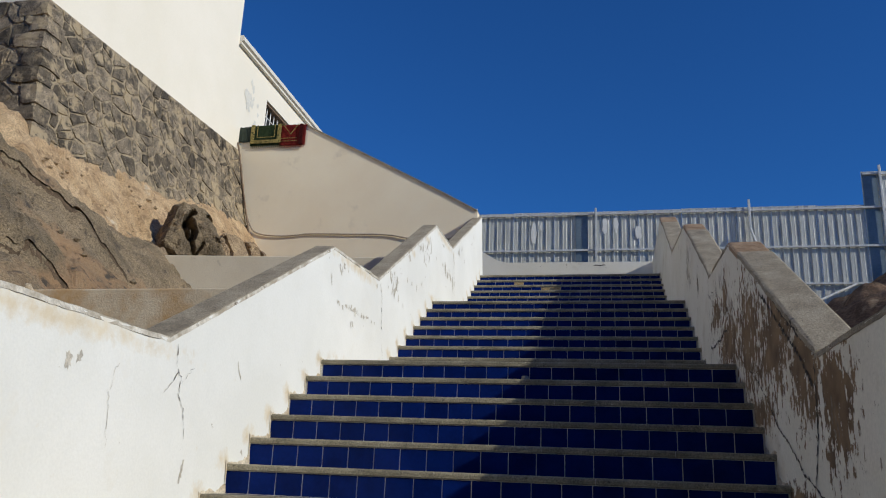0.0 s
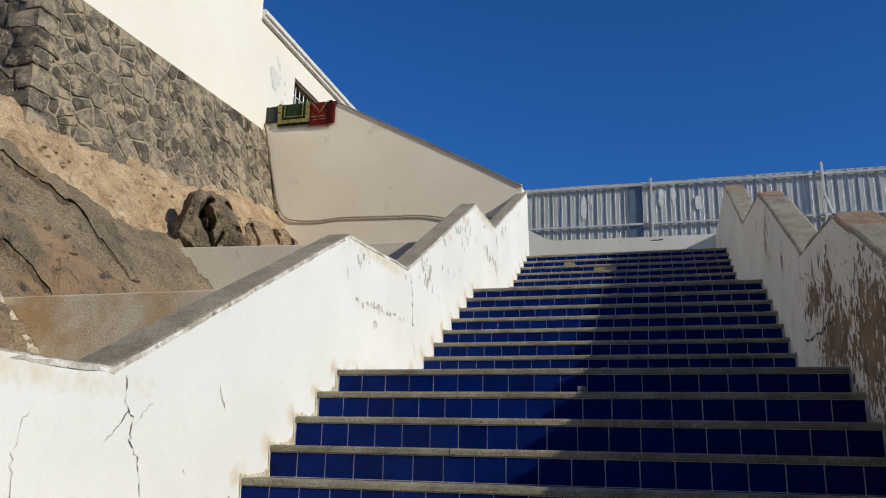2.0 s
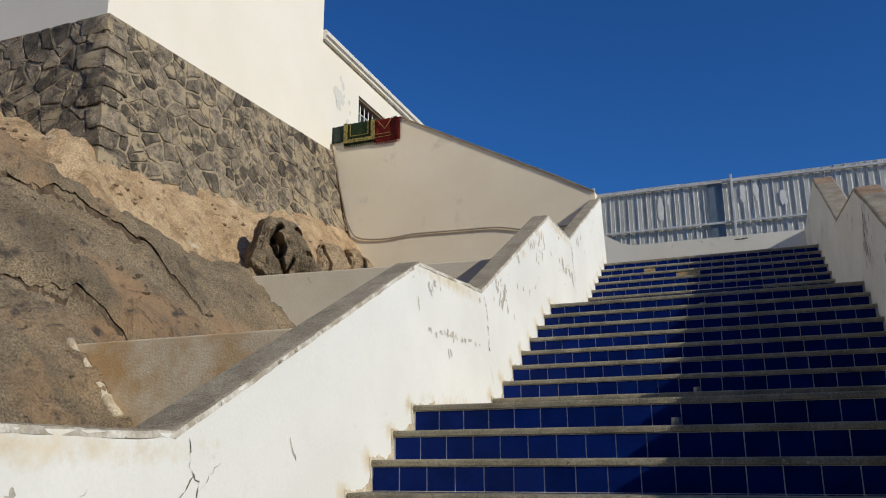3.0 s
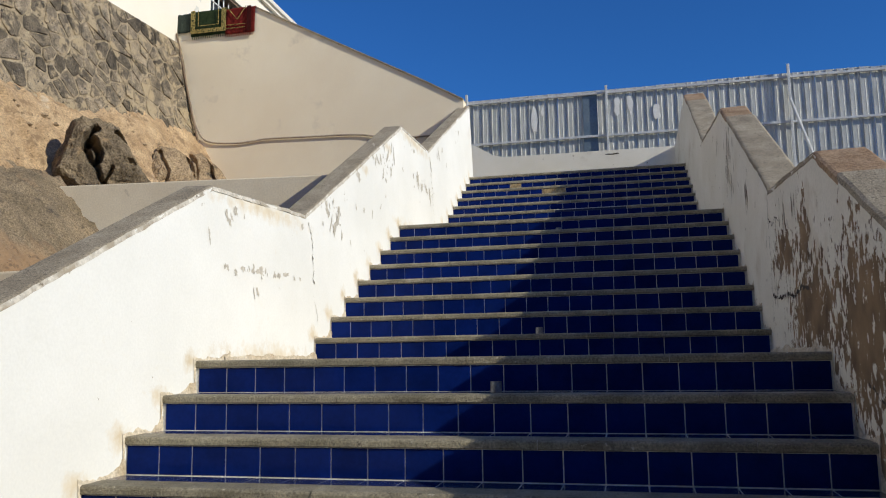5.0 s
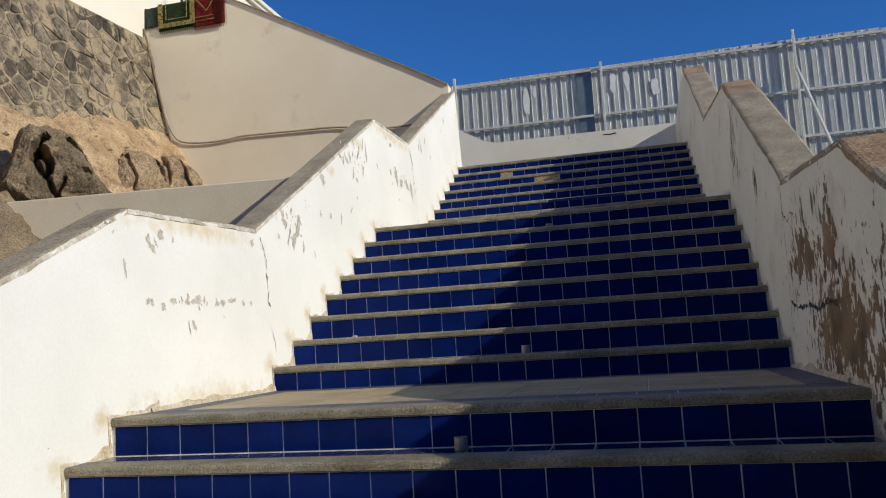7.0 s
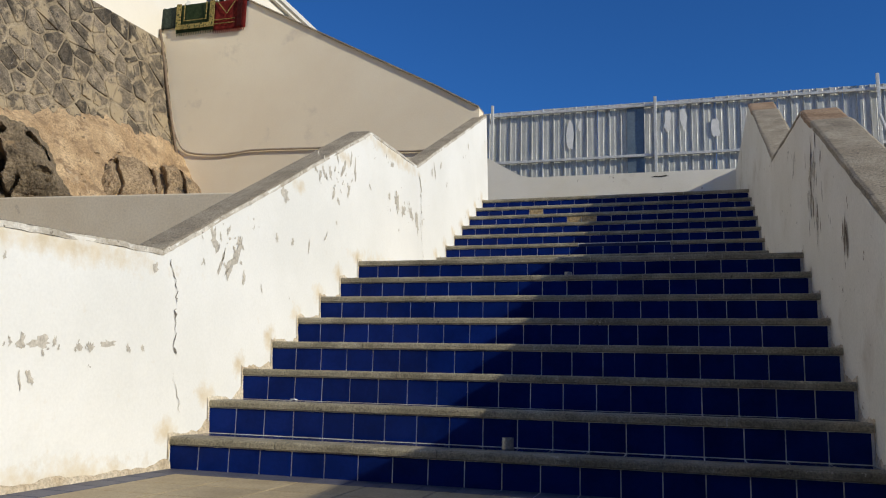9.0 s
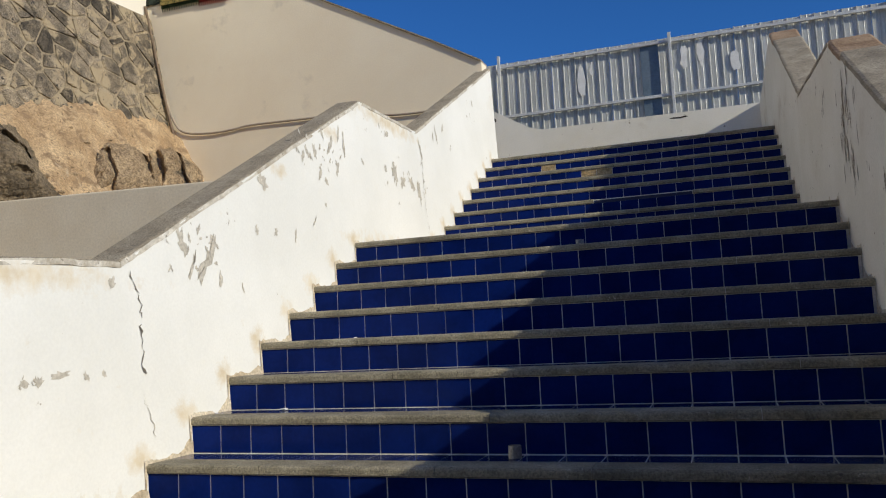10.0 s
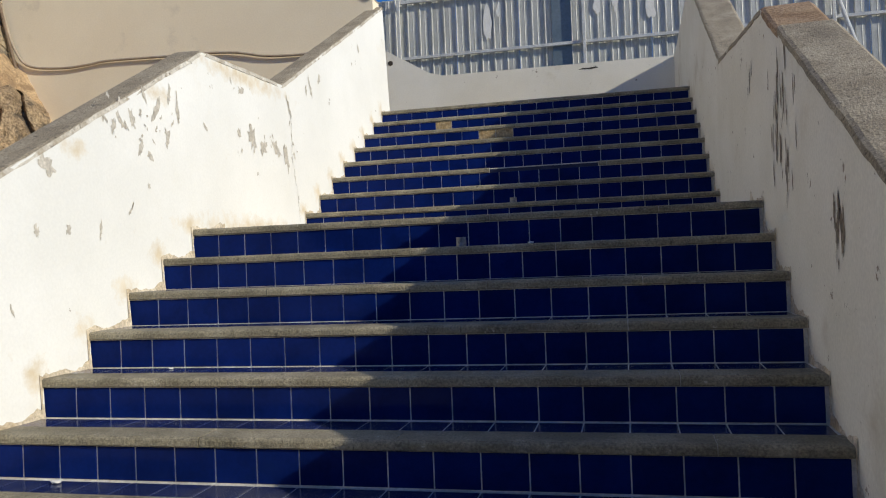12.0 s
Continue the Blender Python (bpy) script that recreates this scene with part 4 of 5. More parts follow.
cb = part("cable", tube_bm(smooth_line(cab), 0.015, 8), CABLE, smooth=True)
tagged(cb, "thick sagging cable clipped along the beige wall", "cable")
# dark tube in place of the shaded crevice where the two walls meet
crevice_pts = [(-6.72, cy - 0.05, 5.6), (-6.58, cy - 0.06, 5.0), (-6.44, cy - 0.07, 4.4), (-6.32, cy - 0.06, 3.9), (-6.22, cy - 0.06, 3.5), (-6.12, cy - 0.06, 3.1), (-6.10, cy - 0.06, 2.7)]
crevice_tube = part("cable", tube_bm(smooth_line(crevice_pts), 0.020, 8), WOODBROWN, smooth=True)
tagged(crevice_tube, "dark tube standing in for the shaded crevice between two walls", "cable")


# ---- boulders ----
def boulder(label, centre, size, seed, m=DARKROCK, planes=24, near=0.46, clefts=()):
    """A broken rock: a ball cut by flat faces, then roughened; clefts are lines (along, z) with a width and a depth,
    placed to fit the camera's view and cut in from the side that faces it.
    """
    face, along = Vector((0.61, -0.79, 0)), Vector((0.79, 0.61, 0))
    rnd = random.Random(seed)
    cuts = []
    for k in range(planes):
        n = Vector((rnd.gauss(0, 1), rnd.gauss(0, 1), rnd.gauss(0, 1))).normalized()
        cuts.append((n, rnd.uniform(near, 0.85)))
    bm = bmesh.new()
    bmesh.ops.create_icosphere(bm, subdivisions=6 if clefts else 5, radius=1)
    for v in bm.verts:
        p = v.co.copy()
        for n, off in cuts:
            d = p.dot(n) - off
            if d > 0:
                p -= n * d
        p *= 1.25 + 0.10 * noise.noise(p * 2.5 + Vector((seed, 0, 0))) + 0.07 * noise.noise(p * 6) + 0.04 * noise.noise(p * 14) + 0.02 * noise.noise(p * 30)
        v.co = Vector((p.x * size[0], p.y * size[1], p.z * size[2]))
        if v.co.dot(face) > 0.0:
            y, z = v.co.dot(along), v.co.z + centre[2]
            y, z = y + 0.03 * noise.noise((y * 9, z * 9, 1.0)), z + 0.03 * noise.noise((y * 9, z * 9, 5.0))
            for line, width, deep in clefts:
                near_d = min((Vector((y, z)) - Vector(a).lerp(Vector(b), min(max((Vector((y, z)) - Vector(a)).dot(Vector(b) - Vector(a)) / (Vector(b) - Vector(a)).length_squared, 0), 1))).length for a, b in zip(line, line[1:]))
                v.co -= face * deep * math.exp(-(near_d / width) ** 4)
    ob = part("boulder", bm, m, smooth=False)
    ob.location = centre
    return tagged(ob, label, "boulder", "boulders under the stone wall")


boulder("large dark boulder with deep clefts, half buried in sand", (-5.24, 3.97, 2.26), (0.47, 0.50, 0.56), 2, DARKROCK, 34, 0.66,
        [([(-0.02, 2.61), (-0.10, 2.49), (-0.11, 2.38)], 0.032, 0.26), ([(-0.07, 2.46), (0.01, 2.36), (0.0, 2.24)], 0.045, 0.28),
         ([(-0.12, 2.34), (-0.05, 2.21), (0.04, 2.10), (0.09, 1.97)], 0.030, 0.22), ([(0.20, 2.60), (0.33, 2.53), (0.41, 2.42)], 0.020, 0.14),
         ([(0.33, 2.29), (0.40, 2.28)], 0.03, 0.09), ([(0.15, 2.16), (0.09, 1.99)], 0.02, 0.12)])
boulder("small rounded dark rock at the foot of a boulder", (-4.90, 4.36, 1.98), (0.22, 0.24, 0.22), 9, DARKROCK, 26, 0.6)
boulder("low dark rock beside the large boulder", (-4.98, 4.86, 2.04), (0.22, 0.22, 0.20), 5, DARKROCK, 30, 0.56)
boulder("low ochre rock resting beside the boulders", (-5.25, 5.55, 2.1), (0.36, 0.40, 0.32), 8, SANDROCK, 40, 0.5)
boulder("crumbling brown rock under the corner of the stone wall", (-5.78, 6.40, 2.56), (0.50, 0.70, 0.60), 11, SANDROCK, 50, 0.5,
        [([(-0.2, 3.0), (-0.1, 2.7), (-0.15, 2.4)], 0.03, 0.12), ([(0.2, 3.05), (0.3, 2.7)], 0.03, 0.12), ([(-0.4, 2.8), (-0.3, 2.5)], 0.025, 0.1)])
boulder("crumbling ochre rock at the foot of the beige wall", (-6.0, 7.42, 2.72), (0.56, 0.60, 0.66), 13, SANDROCK, 60, 0.55,
        [([(-0.15, 3.3), (-0.05, 2.9), (-0.1, 2.6)], 0.035, 0.15), ([(0.15, 3.35), (0.2, 2.9), (0.3, 2.7)], 0.03, 0.13), ([(-0.4, 3.1), (-0.3, 2.8)], 0.025, 0.1)])

rnd = random.Random(31)
for label, n, xa, xb, ya, yb, f in (("small stones strewn on the sand bank", 150, -6.1, -5.4, 1.6, 7.6, sand_z), ("small stones strewn on the shaded sand", 110, -9.0, -6.3, 0.6, 1.6, sand2_z), ("loose chips and stones on the rock slope", 170, -6.0, -2.2, -3.0, 1.6, rock_z)):
    verts, faces = [], []
    for k in range(n):
        x, y = rnd.uniform(xa, xb), rnd.uniform(ya, yb)
        r = rnd.choice((0.012, 0.016, 0.02, 0.03, 0.045))
        b0 = len(verts)
        for dx, dy, dz in ((1, 0, 0), (0, 1, 0), (-1, 0, 0), (0, -1, 0), (0, 0, 1), (0, 0, -1)):
            verts.append((x + r * dx * rnd.uniform(0.6, 1.4), y + r * dy * rnd.uniform(0.6, 1.4), f(x, y) + 0.2 * r + r * dz * rnd.uniform(0.5, 1.0)))
        for t in ((0, 1, 4), (1, 2, 4), (2, 3, 4), (3, 0, 4), (1, 0, 5), (2, 1, 5), (3, 2, 5), (0, 3, 5)):
            faces.append([b0 + i for i in t])
    me = bpy.data.meshes.new("loose_stones")
    me.from_pydata(verts, [], faces)
    me.materials.append(DARKROCK if f is not sand_z else SANDROCK)
    tagged(new("loose_stones", me), label, "stones", kind="stuff")


# ---- pipe stubs of a lost handrail ----
def stub(y, z):
    bm = bmesh.new()
    for r0, r1, z0, z1 in ((0.026, 0.026, 0.0, 0.05),):
        a = [[bm.verts.new((r * math.cos(t), r * math.sin(t), zz)) for t in [2 * math.pi * k / 16 for k in range(16)]] for r, zz in ((0.028, 0), (0.027, 0.05), (0.021, 0.05), (0.021, 0.012))]
        for p, q in zip(a, a[1:]):
            for k in range(16):
                bm.faces.new((p[k], p[(k + 1) % 16], q[(k + 1) % 16], q[k]))
        bm.faces.new(a[-1])
        bm.faces.new(a[0][::-1])
    ob = part("pipe_stub", bm, STUB, smooth=False)
    ob.location = (0.05, y, z)
    return tagged(ob, "cut-off grey steel pipe stub standing on a tread", "pipe", "handrail pipe stubs")


for y, z in ((-0.07, -0.15), (1.87, 0.17), (3.80, 7 * R), (5.84, 9 * R)):
    stub(y, z)


# ---- chips of plaster on the treads ----
for k, (x, y, z, r) in enumerate(((-1.22, 2.22, 2 * R, 0.018), (-1.12, 2.86, 4 * R, 0.010), (0.28, 7.74, 15 * R, 0.022), (0.42, 3.80, 7 * R, 0.016), (-0.17, 6.17, 10 * R, 0.02))):
    rnd = random.Random(k)
    bm = bmesh.new()
    bmesh.ops.create_icosphere(bm, subdivisions=1, radius=r)
    for v in bm.verts:
        v.co = Vector((v.co.x * rnd.uniform(0.8, 1.8), v.co.y * rnd.uniform(0.7, 1.2), v.co.z * 0.5 * rnd.uniform(0.6, 1.1)))
    ch = part("plaster_chip", bm, FILLER)
    ch.location = (x, y, z + r * 0.35)
    tagged(ch, "small white plaster chip lying on a stair tread", "debris", "plaster chips on the stairs")


# ---- wear on the parapets ----
def on_wall(side, lift=0.0):
    s = -1 if side == "left" else 1
    pr = left_parapet if s < 0 else right_parapet
    return pr, lambda y, z: (wall_x(s, y, z) - s * lift - pr.location.x, y, z + 3)


def flake(side, y, z, w, h, seed, m=None, lean=0.0):
    """A ragged patch where the limewash has come off."""
    rnd = random.Random(seed)
    pr, at = on_wall(side, rnd.uniform(0.0008, 0.0034))
    bm = bmesh.new()
    n = 18
    rim = []
    for k in range(n):
        a = 2 * math.pi * k / n
        r = rnd.uniform(0.40, 1.15)
        rim.append(bm.verts.new(at(y + w * r * math.cos(a) + lean * h * math.sin(a), z + h * r * math.sin(a) * (1.25 if math.sin(a) > 0 else 0.9))))
    mid = bm.verts.new(at(y, z))
    for k in range(n):
        bm.faces.new((mid, rim[k], rim[(k + 1) % n]))
    ob = part("peeled_patch", bm, m or PATCHGREY, pr, "yellowed limewash stain" if m == WARMSTAIN else "bare render showing where limewash has flaked off")
    return ob


def crack(side, pts, width, seed, m=None):
    # flat ribbon on the wall; its colour stands for the gap's shade
    rnd = random.Random(seed)
    pr, at = on_wall(side, rnd.uniform(0.0036, 0.0046))
    line = []
    for (ya, za), (yb, zb) in zip(pts, pts[1:]):
        n = max(2, int(math.hypot(yb - ya, zb - za) / 0.018))
        line += [(ya + (yb - ya) * i / n + rnd.uniform(-0.011, 0.011), za + (zb - za) * i / n + rnd.uniform(-0.009, 0.009)) for i in range(n)]
    line.append(pts[-1])
    bm = bmesh.new()
    rows = []
    for i, (y, z) in enumerate(line):
        a, b = line[max(i - 1, 0)], line[min(i + 1, len(line) - 1)]
        dy, dz = b[0] - a[0], b[1] - a[1]
        ln = math.hypot(dy, dz) or 1
        t = width * rnd.choice((0.08, 0.3, 0.6, 0.9, 1.3, 1.5)) * (0.3 if i in (0, len(line) - 1) else 1)
        rows.append((bm.verts.new(at(y - dz / ln * t, z + dy / ln * t)), bm.verts.new(at(y + dz / ln * t, z - dy / ln * t))))
    for p, q in zip(rows, rows[1:]):
        bm.faces.new((p[0], p[1], q[1], q[0]))
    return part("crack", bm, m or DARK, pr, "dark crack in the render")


# single patches: y, z, half width, half height
for k, (y, z, w, h) in enumerate(((0.374, 0.857, 0.03, 0.05), (0.469, 0.914, 0.03, 0.035), (0.574, 0.90, 0.012, 0.018), (0.775, 0.583, 0.065, 0.03), (0.55, 0.575, 0.03, 0.028),
                                  (0.46, 0.545, 0.028, 0.03), (0.68, 0.585, 0.02, 0.03), (0.99, 0.575, 0.03, 0.018), (1.06, 0.573, 0.03, 0.022), (1.17, 0.595, 0.06, 0.02), (1.30, 0.58, 0.018, 0.02),
                                  (1.40, 0.585, 0.015, 0.015), (0.33, 0.56, 0.02, 0.02), (0.74, 0.44, 0.018, 0.03), (0.69, 0.43, 0.006, 0.04), (1.463, 0.973, 0.022, 0.03), (2.133, 1.10, 0.055, 0.12), (1.95, 1.19, 0.04, 0.07),
                                  (2.20, 1.21, 0.025, 0.06), (2.02, 1.08, 0.012, 0.08), (1.86, 1.06, 0.010, 0.02), (2.25, 1.02, 0.02, 0.05), (2.08, 1.27, 0.015, 0.03), (2.705, 1.624, 0.05, 0.06), (2.62, 1.32, 0.02, 0.03),
                                  (2.82, 1.33, 0.02, 0.03), (3.27, 1.90, 0.03, 0.05), (3.36, 1.92, 0.03, 0.06), (3.20, 1.87, 0.02, 0.05), (3.58, 2.0, 0.03, 0.08), (3.48, 2.08, 0.02, 0.05), (3.72, 2.12, 0.025, 0.06),
                                  (3.42, 1.78, 0.02, 0.05), (3.50, 1.75, 0.03, 0.03), (3.80, 2.05, 0.02, 0.09), (3.68, 1.86, 0.02, 0.06), (4.1, 2.0, 0.02, 0.03), (4.75, 2.02, 0.07, 0.10), (4.92, 1.97, 0.06, 0.07),
                                  (5.15, 1.99, 0.08, 0.07), (5.32, 1.93, 0.04, 0.12), (4.55, 2.02, 0.03, 0.04), (4.62, 2.32, 0.05, 0.03), (5.89, 2.6, 0.03, 0.10), (5.80, 2.56, 0.02, 0.05), (6.1, 2.7, 0.03, 0.05),
                                  (5.43, 2.35, 0.02, 0.10), (-3.11, -0.45, 0.03, 0.045), (-3.04, -0.43, 0.02, 0.03), (0.42, 0.87, 0.012, 0.03), (0.16, 0.72, 0.012, 0.05), (-2.075, -0.9, 0.018, 0.06),
                                  (-1.46, -0.28, 0.007, 0.05), (7.2, 3.25, 0.03, 0.05), (3.05, 1.33, 0.012, 0.05), (3.3, 1.45, 0.012, 0.04), (2.45, 0.98, 0.01, 0.03))):
    flake("left", y, z, w, h, 40 + k, None, (k * 0.37) % 1.2 - 0.6)
rnd = random.Random(77)
for cy, cz, sy, sz, n in ((2.05, 1.17, 0.22, 0.12, 16), (3.45, 1.93, 0.28, 0.14, 22), (5.0, 2.0, 0.35, 0.12, 18), (0.85, 0.57, 0.50, 0.03, 16), (4.4, 2.33, 0.5, 0.05, 8), (5.45, 2.1, 0.10, 0.25, 8)):
    for k in range(n):
        w = rnd.uniform(0.004, 0.014)
        flake("left", cy + rnd.gauss(0, sy * 0.6), cz + rnd.gauss(0, sz * 0.6), w, w * rnd.uniform(0.6, 2.4), rnd.randint(0, 9999), None, rnd.uniform(-0.7, 0.7))
crack("left", [(1.57, 1.03), (1.60, 0.97), (1.63, 0.93), (1.64, 0.82)], 0.003, 1, CRACKSUN)
crack("left", [(1.625, 0.80), (1.64, 0.70), (1.63, 0.62), (1.655, 0.57)], 0.006, 2, CRACKSUN)
crack("left", [(1.63, 0.48), (1.68, 0.36), (1.70, 0.28)], 0.002, 3, PATCHGREY)
crack("left", [(5.42, 2.42), (5.45, 2.2), (5.43, 1.98), (5.47, 1.7), (5.5, 1.45)], 0.003, 4, PATCHGREY)
crack("left", [(-2.24, -0.24), (-2.22, -0.34), (-2.16, -0.42), (-2.18, -0.50), (-2.10, -0.60), (-2.08, -0.72)], 0.0024, 5, CRACKSUN)
crack("left", [(-2.20, -0.37), (-2.28, -0.46), (-2.33, -0.50)], 0.0022, 6, CRACKSUN)
crack("left", [(-2.16, -0.44), (-2.08, -0.36), (-2.03, -0.33)], 0.0013, 7, CRACKSUN)
crack("left", [(-2.75, -0.40), (-2.80, -0.55), (-2.78, -0.8)], 0.0012, 8, PATCHGREY)
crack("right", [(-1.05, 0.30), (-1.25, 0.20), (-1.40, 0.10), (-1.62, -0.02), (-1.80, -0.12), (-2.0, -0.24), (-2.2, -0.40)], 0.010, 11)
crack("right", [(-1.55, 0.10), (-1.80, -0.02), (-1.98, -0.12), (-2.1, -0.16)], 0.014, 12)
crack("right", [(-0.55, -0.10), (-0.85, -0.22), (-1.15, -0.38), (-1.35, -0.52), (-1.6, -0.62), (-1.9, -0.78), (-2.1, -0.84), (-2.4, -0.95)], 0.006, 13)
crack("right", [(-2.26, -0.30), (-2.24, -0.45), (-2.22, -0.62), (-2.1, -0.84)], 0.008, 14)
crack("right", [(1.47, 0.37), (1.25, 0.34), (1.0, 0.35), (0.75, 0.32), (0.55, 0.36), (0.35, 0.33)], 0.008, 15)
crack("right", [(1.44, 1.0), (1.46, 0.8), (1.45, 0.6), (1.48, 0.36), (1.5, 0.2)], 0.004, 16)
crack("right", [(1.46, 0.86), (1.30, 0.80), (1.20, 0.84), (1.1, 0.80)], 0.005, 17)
rnd = random.Random(99)
for cy, cz, sy, sz, n, hmin, hmax in ((3.35, 1.62, 0.27, 0.24, 46, 0.02, 0.08), (2.33, 1.16, 0.10, 0.14, 12, 0.02, 0.08), (4.15, 1.98, 0.10, 0.15, 7, 0.02, 0.05), (0.9, 0.78, 0.45, 0.10, 14, 0.02, 0.07), (-2.5, -0.6, 0.12, 0.15, 10, 0.02, 0.06), (1.3, 0.5, 0.12, 0.15, 8, 0.02, 0.06)):
    for k in range(n):
        h = rnd.uniform(hmin, hmax)
        flake("right", cy + rnd.gauss(0, sy * 0.6), cz + rnd.gauss(0, sz * 0.6), h * rnd.uniform(0.12, 0.3), h, rnd.randint(0, 9999), PATCHBROWN)


def skirting(side):
    """Lumpy old mortar that follows the steps along the foot of the parapet."""
    s = -1 if side == "left" else 1
    pr, at = on_wall(side)
    for nm, y0, g, z0, st in FLIGHTS[1:]:
        for i in range(8):
            rnd = random.Random(int(y0 * 50) + i + (500 if s > 0 else 0))
            ya, z = y0 + i * g, z0 + i * R
            yb = ya + g if i < 7 else ya + g * 1.2
            n = 16
            low, high = [], []
            for k in range(n + 1):
                y = ya - 0.012 + (yb - ya + 0.02) * k / n
                top = 0.010 + 0.014 * rnd.random() + 0.045 * max(0, 1 - (yb - y) / 0.10) * rnd.uniform(0.6, 1.2) + 0.02 * noise.noise((y * 9, s, i))
                low.append((y, z - (0.168 if k < 1 else 0.003)))
                high.append((y, z + top))
            bm = bmesh.new()
            d = 0.006
            ox = pr.location.x
            A = [bm.verts.new((wall_x(s, y, zz) - ox - s * d, y, zz + 3)) for y, zz in low]
            B = [bm.verts.new((wall_x(s, y, zz) - ox - s * d * rnd.uniform(0.4, 0.9), y, zz - 0.008 + 3)) for y, zz in high]
            C = [bm.verts.new((wall_x(s, y, zz) - ox + s * 0.001, y, zz + 3)) for y, zz in high]
            for k in range(n):
                bm.faces.new((A[k], A[k + 1], B[k + 1], B[k]))
                bm.faces.new((B[k], B[k + 1], C[k + 1], C[k]))
            part("skirting", bm, MORTAR, pr, "lumpy ochre mortar along the steps", smooth=True)
    for nm, ya, yb, z, ld in LANDINGS[1:4]:
        rnd = random.Random(int(ya * 10) + (9 if s > 0 else 0))
        n = 40
        bm = bmesh.new()
        rows = []
        for k in range(n + 1):
            y = ya + 0.30 + (yb - ya - 0.30) * k / n
            top = 0.015 + 0.012 * rnd.random() + 0.05 * max(0, noise.noise((y * 4, s, 3)))
            rows.append([bm.verts.new((wall_x(s, y, z) - pr.location.x - s * dd, y, z + h + 3)) for dd, h in ((0.016, -0.002), (0.011, top * 0.7), (-0.001, top))])
        for p, q in zip(rows, rows[1:]):
            for k in range(2):
                bm.faces.new((p[k], p[k + 1], q[k + 1], q[k]))
        part("skirting", bm, MORTAR, pr, "lumpy ochre mortar along the landing", smooth=True)


skirting("left")
skirting("right")
# ---- tiles and nosings ----
def mesh_of(bm, name, m):
    bmesh.ops.recalc_face_normals(bm, faces=bm.faces)
    me = bpy.data.meshes.new(name)
    bm.to_mesh(me)
    bm.free()
    me.materials.append(m)
    return me


def tile_bm(w, d, h, axis, c=0.002):
    """A tile with chamfered face. axis 'y': face looks along -y; axis 'z': along +z. Corner at the origin."""
    bm = bmesh.new()
    if axis == "y":
        back = [(0, d, 0), (w, d, 0), (w, d, h), (0, d, h)]
        edge = [(0, c, 0), (w, c, 0), (w, c, h), (0, c, h)]
        face = [(c, 0, c), (w - c, 0, c), (w - c, 0, h - c), (c, 0, h - c)]
    else:
        back = [(0, 0, -d), (w, 0, -d), (w, h, -d), (0, h, -d)]
        edge = [(0, 0, -c), (w, 0, -c), (w, h, -c), (0, h, -c)]
        face = [(c, c, 0), (w - c, c, 0), (w - c, h - c, 0), (c, h - c, 0)]
    rings = [[bm.verts.new(p) for p in r] for r in (back, edge, face)]
    for a, b in zip(rings, rings[1:]):
        for i in range(4):
            bm.faces.new((a[i], a[(i + 1) % 4], b[(i + 1) % 4], b[i]))
    bm.faces.new(rings[2])
    return bm


TP, TJ = 0.1660, 0.0050
X0 = -1.585                # the first joint, beside the parapet
NT = 19
RISE = mesh_of(tile_bm(TP - TJ, 0.006, R - 0.043, "y"), "riser_tile", BLUE)
NOSE_D = 0.155


def piece(name, me, loc, parent):
    ob = new(name, me)
    ob.location = loc
    ob.parent = parent
    return ob


def nosing_row(y, z, parent, seed, gap=None, depth=NOSE_D):
    rnd = random.Random(seed)
    x, end = -W - 0.05, W + 0.02
    while x < end - 0.01:
        w = min(rnd.uniform(0.6, 1.1), end - x)
        if end - x - w < 0.35:
            w = end - x
        for a, b in ([(x, x + w)] if not gap else [(x, min(x + w, gap[0])), (max(x, gap[1]), x + w)]):
            if b - a > 0.03:
                bm = bmesh.new()
                n = max(2, int((b - a) / 0.05))
                rows = []
                for i in range(n + 1):
                    px = a + 0.0015 + (b - a - 0.003) * i / n
                    o, t = rnd.uniform(-0.002, 0.003), rnd.uniform(-0.0018, 0.0)
                    rows.append([bm.verts.new((px, yy, zz)) for yy, zz in ((depth, -0.004), (depth, t * 0.2), (0.012, t * 0.5), (0.003 + o, -0.006 + t), (o, -0.013 + t), (o, -0.034), (0.004 + o, -0.039), (0.05, -0.039))])
                for p, q in zip(rows, rows[1:]):
                    for j in range(7):
                        bm.faces.new((p[j], p[j + 1], q[j + 1], q[j]))
                bm.faces.new(rows[0])
                bm.faces.new(rows[-1][::-1])
                ob = part("nosing", bm, NOSING, parent)
                ob.location = (0, y, z)
        x += w


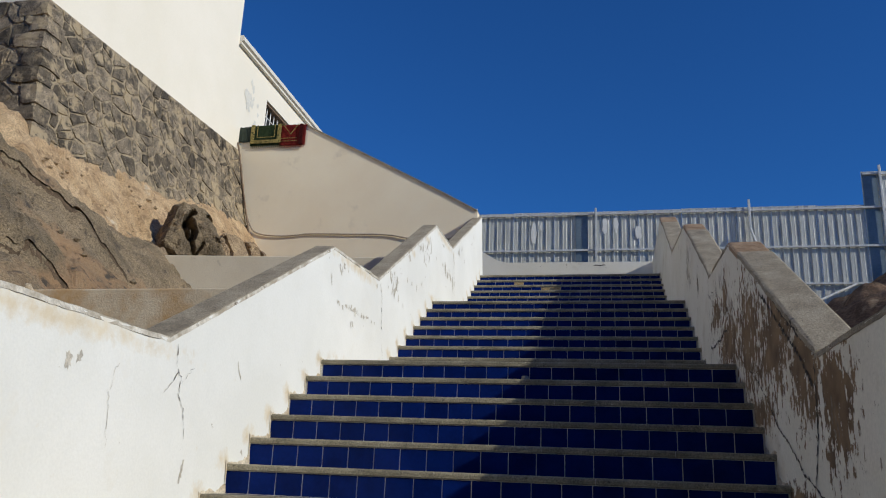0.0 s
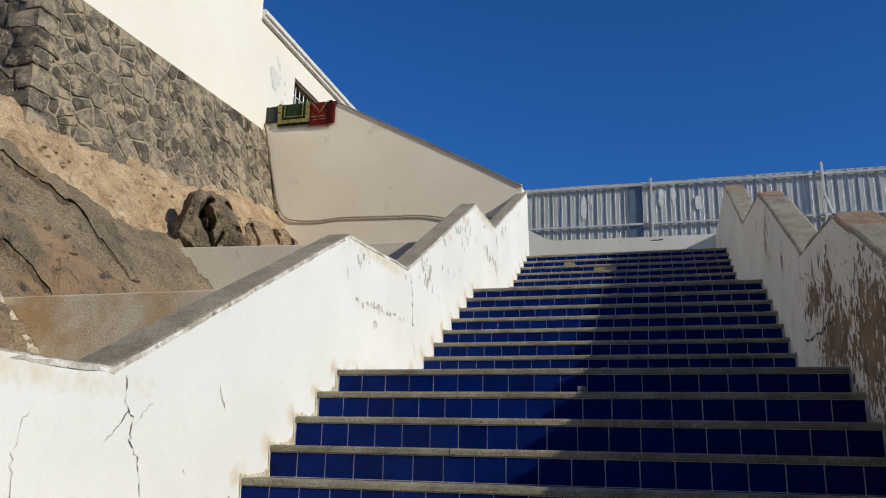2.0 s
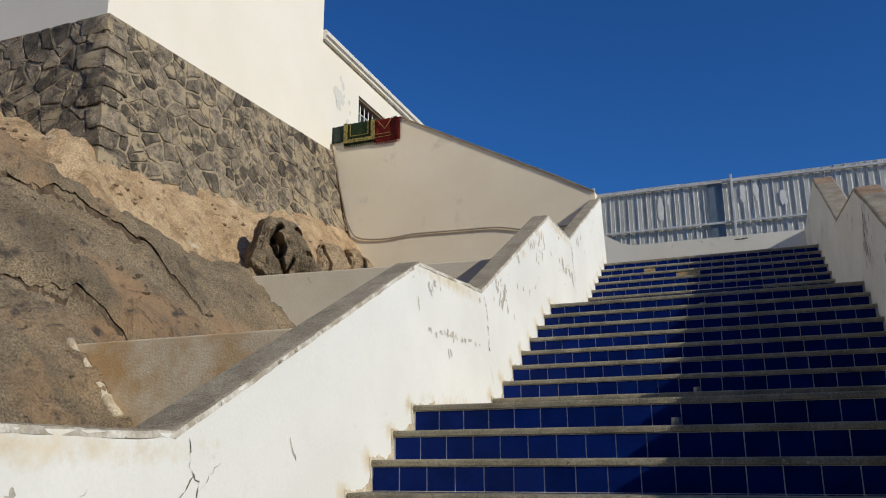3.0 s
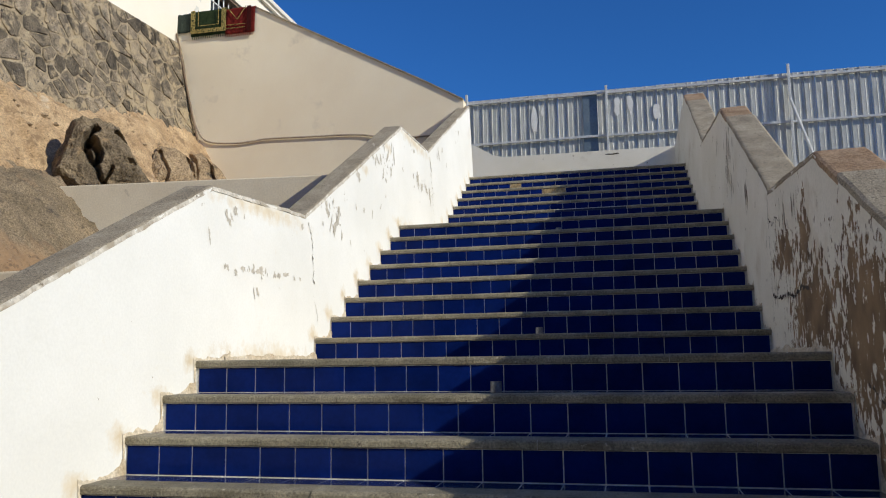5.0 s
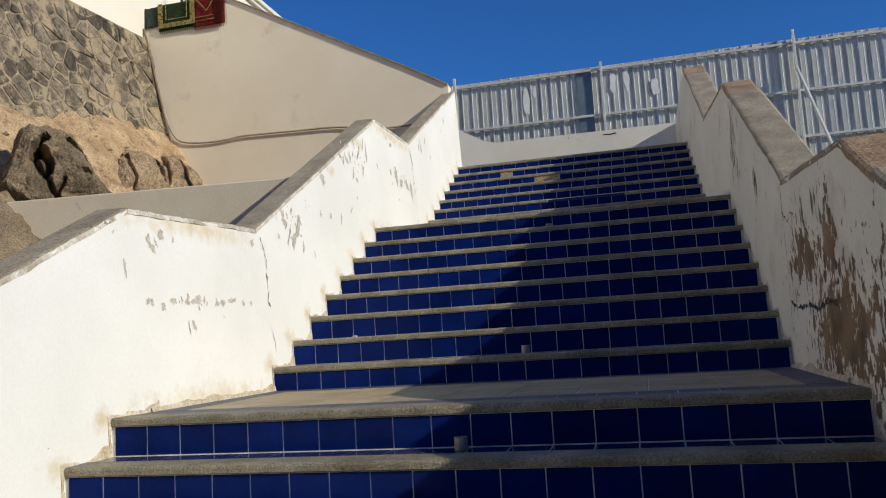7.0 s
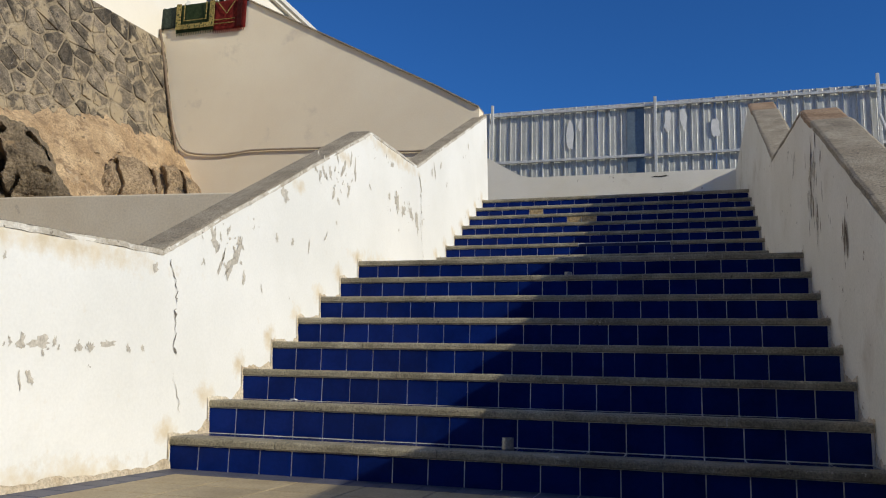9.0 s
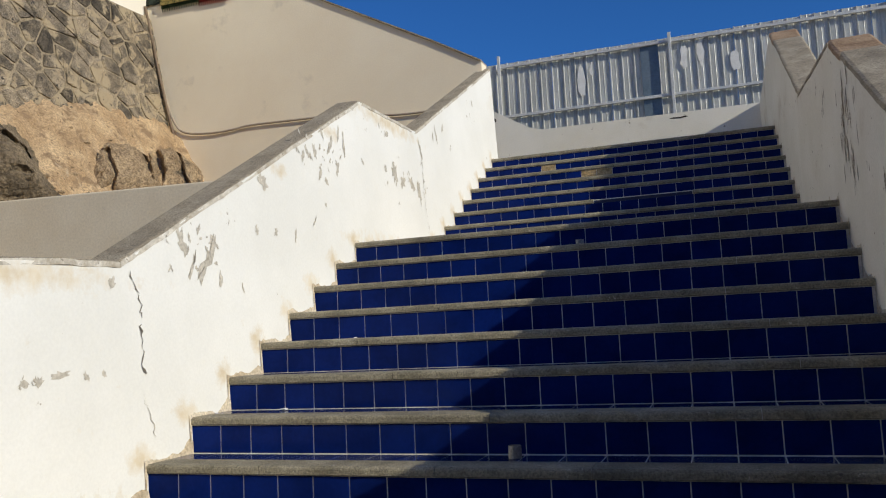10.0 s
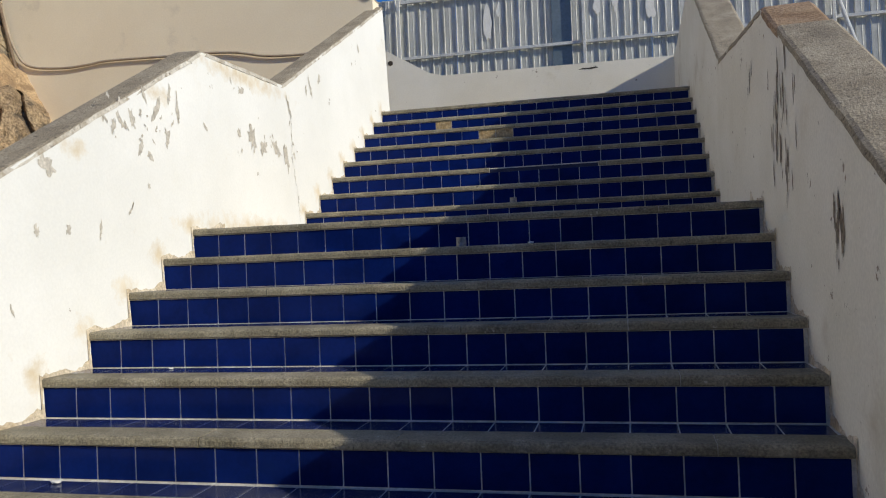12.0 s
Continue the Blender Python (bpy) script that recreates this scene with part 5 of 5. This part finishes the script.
for k, (nm, y0, g, z0, st) in enumerate(FLIGHTS):
    TD = g - NOSE_D - 0.0075
    TREAD = mesh_of(tile_bm(TP - TJ, 0.006, TD - TJ, "z"), "tread_tile", BLUETREAD)
    for i in range(8):
        ly, lz = i * g, R + i * R
        for t in range(NT):
            x = X0 + t * TP + TJ / 2 - (0.028 if nm == "third" else 0.0)
            lost = nm == "third" and ((i == 6 and t == 4) or (i == 5 and t in (7, 8)))
            if lost:
                part("bare_patch", box_bm(x, x + TP - TJ, ly + 0.0125, ly + 0.02, lz - R + 0.002, lz - 0.041), ADHESIVE, st, "ribbed brown adhesive where a tile is lost")
                continue
            piece("riser_tile", RISE, (x, ly + 0.012, lz - R + 0.001), st)
            if i < 7:
                piece("tread_tile", TREAD, (x, ly + NOSE_D + 0.001, lz - 0.001), st)
        nosing_row(ly, lz, st, k * 100 + i, (-0.20, 0.70) if nm == "third" and i == 2 else None)

_, ty, tg, tz, tst = FLIGHTS[3]
# dark brown ledge and blue face carry the gap's shade in their colour
part("bare_ledge", box_bm(-0.197, 0.697, 2 * tg + 0.022, 2 * tg + NOSE_D - 0.002, 3 * R - 0.06, 3 * R - 0.012, 0.004), BROWN, tst, "rough bare mortar, toned for shade, where the nosing is broken off")
part("bare_ledge_face", box_bm(-0.197, 0.697, 2 * tg + 0.0125, 2 * tg + 0.0215, 3 * R - 0.042, 3 * R - 0.013), BLUEDIM, tst, "tile edge in painted shade under the broken nosing")
BB = mesh_of(tile_bm(TP - TJ, 0.006, TP - TJ, "z"), "border_tile", BLUEDUST)
for nm, ya, yb, z, ld in LANDINGS:
    depth = yb - ya
    for t in range(NT):
        for yy in (NOSE_D + TJ, depth - TP + 0.008):
            piece("border_tile", BB, (X0 + t * TP + TJ / 2, yy, -0.001), ld)
    a, b = NOSE_D + TP + TJ * 2, depth - TP + 0.004
    nb = max(1, round((b - a) / 0.3))
    px, py = (2 * -X0 - 2 * TP) / 9, (b - a) / nb
    BT = mesh_of(tile_bm(px - TJ, 0.006, py - TJ, "z"), "buff_tile", BUFF)
    for u in range(9):
        for v in range(nb):
            piece("buff_tile", BT, (X0 + TP + TJ / 2 + u * px, a + v * py, -0.001), ld)
    ns = max(1, round((b - a) / TP))
    sy = (b - a) / ns
    BS = mesh_of(tile_bm(TP - TJ, 0.006, sy - TJ, "z"), "border_tile", BLUEDUST)
    for v in range(ns):
        for x in (X0 + TJ / 2, X0 + (NT - 1) * TP + TJ / 2):
            piece("border_tile", BS, (x, a + v * sy, -0.001), ld)
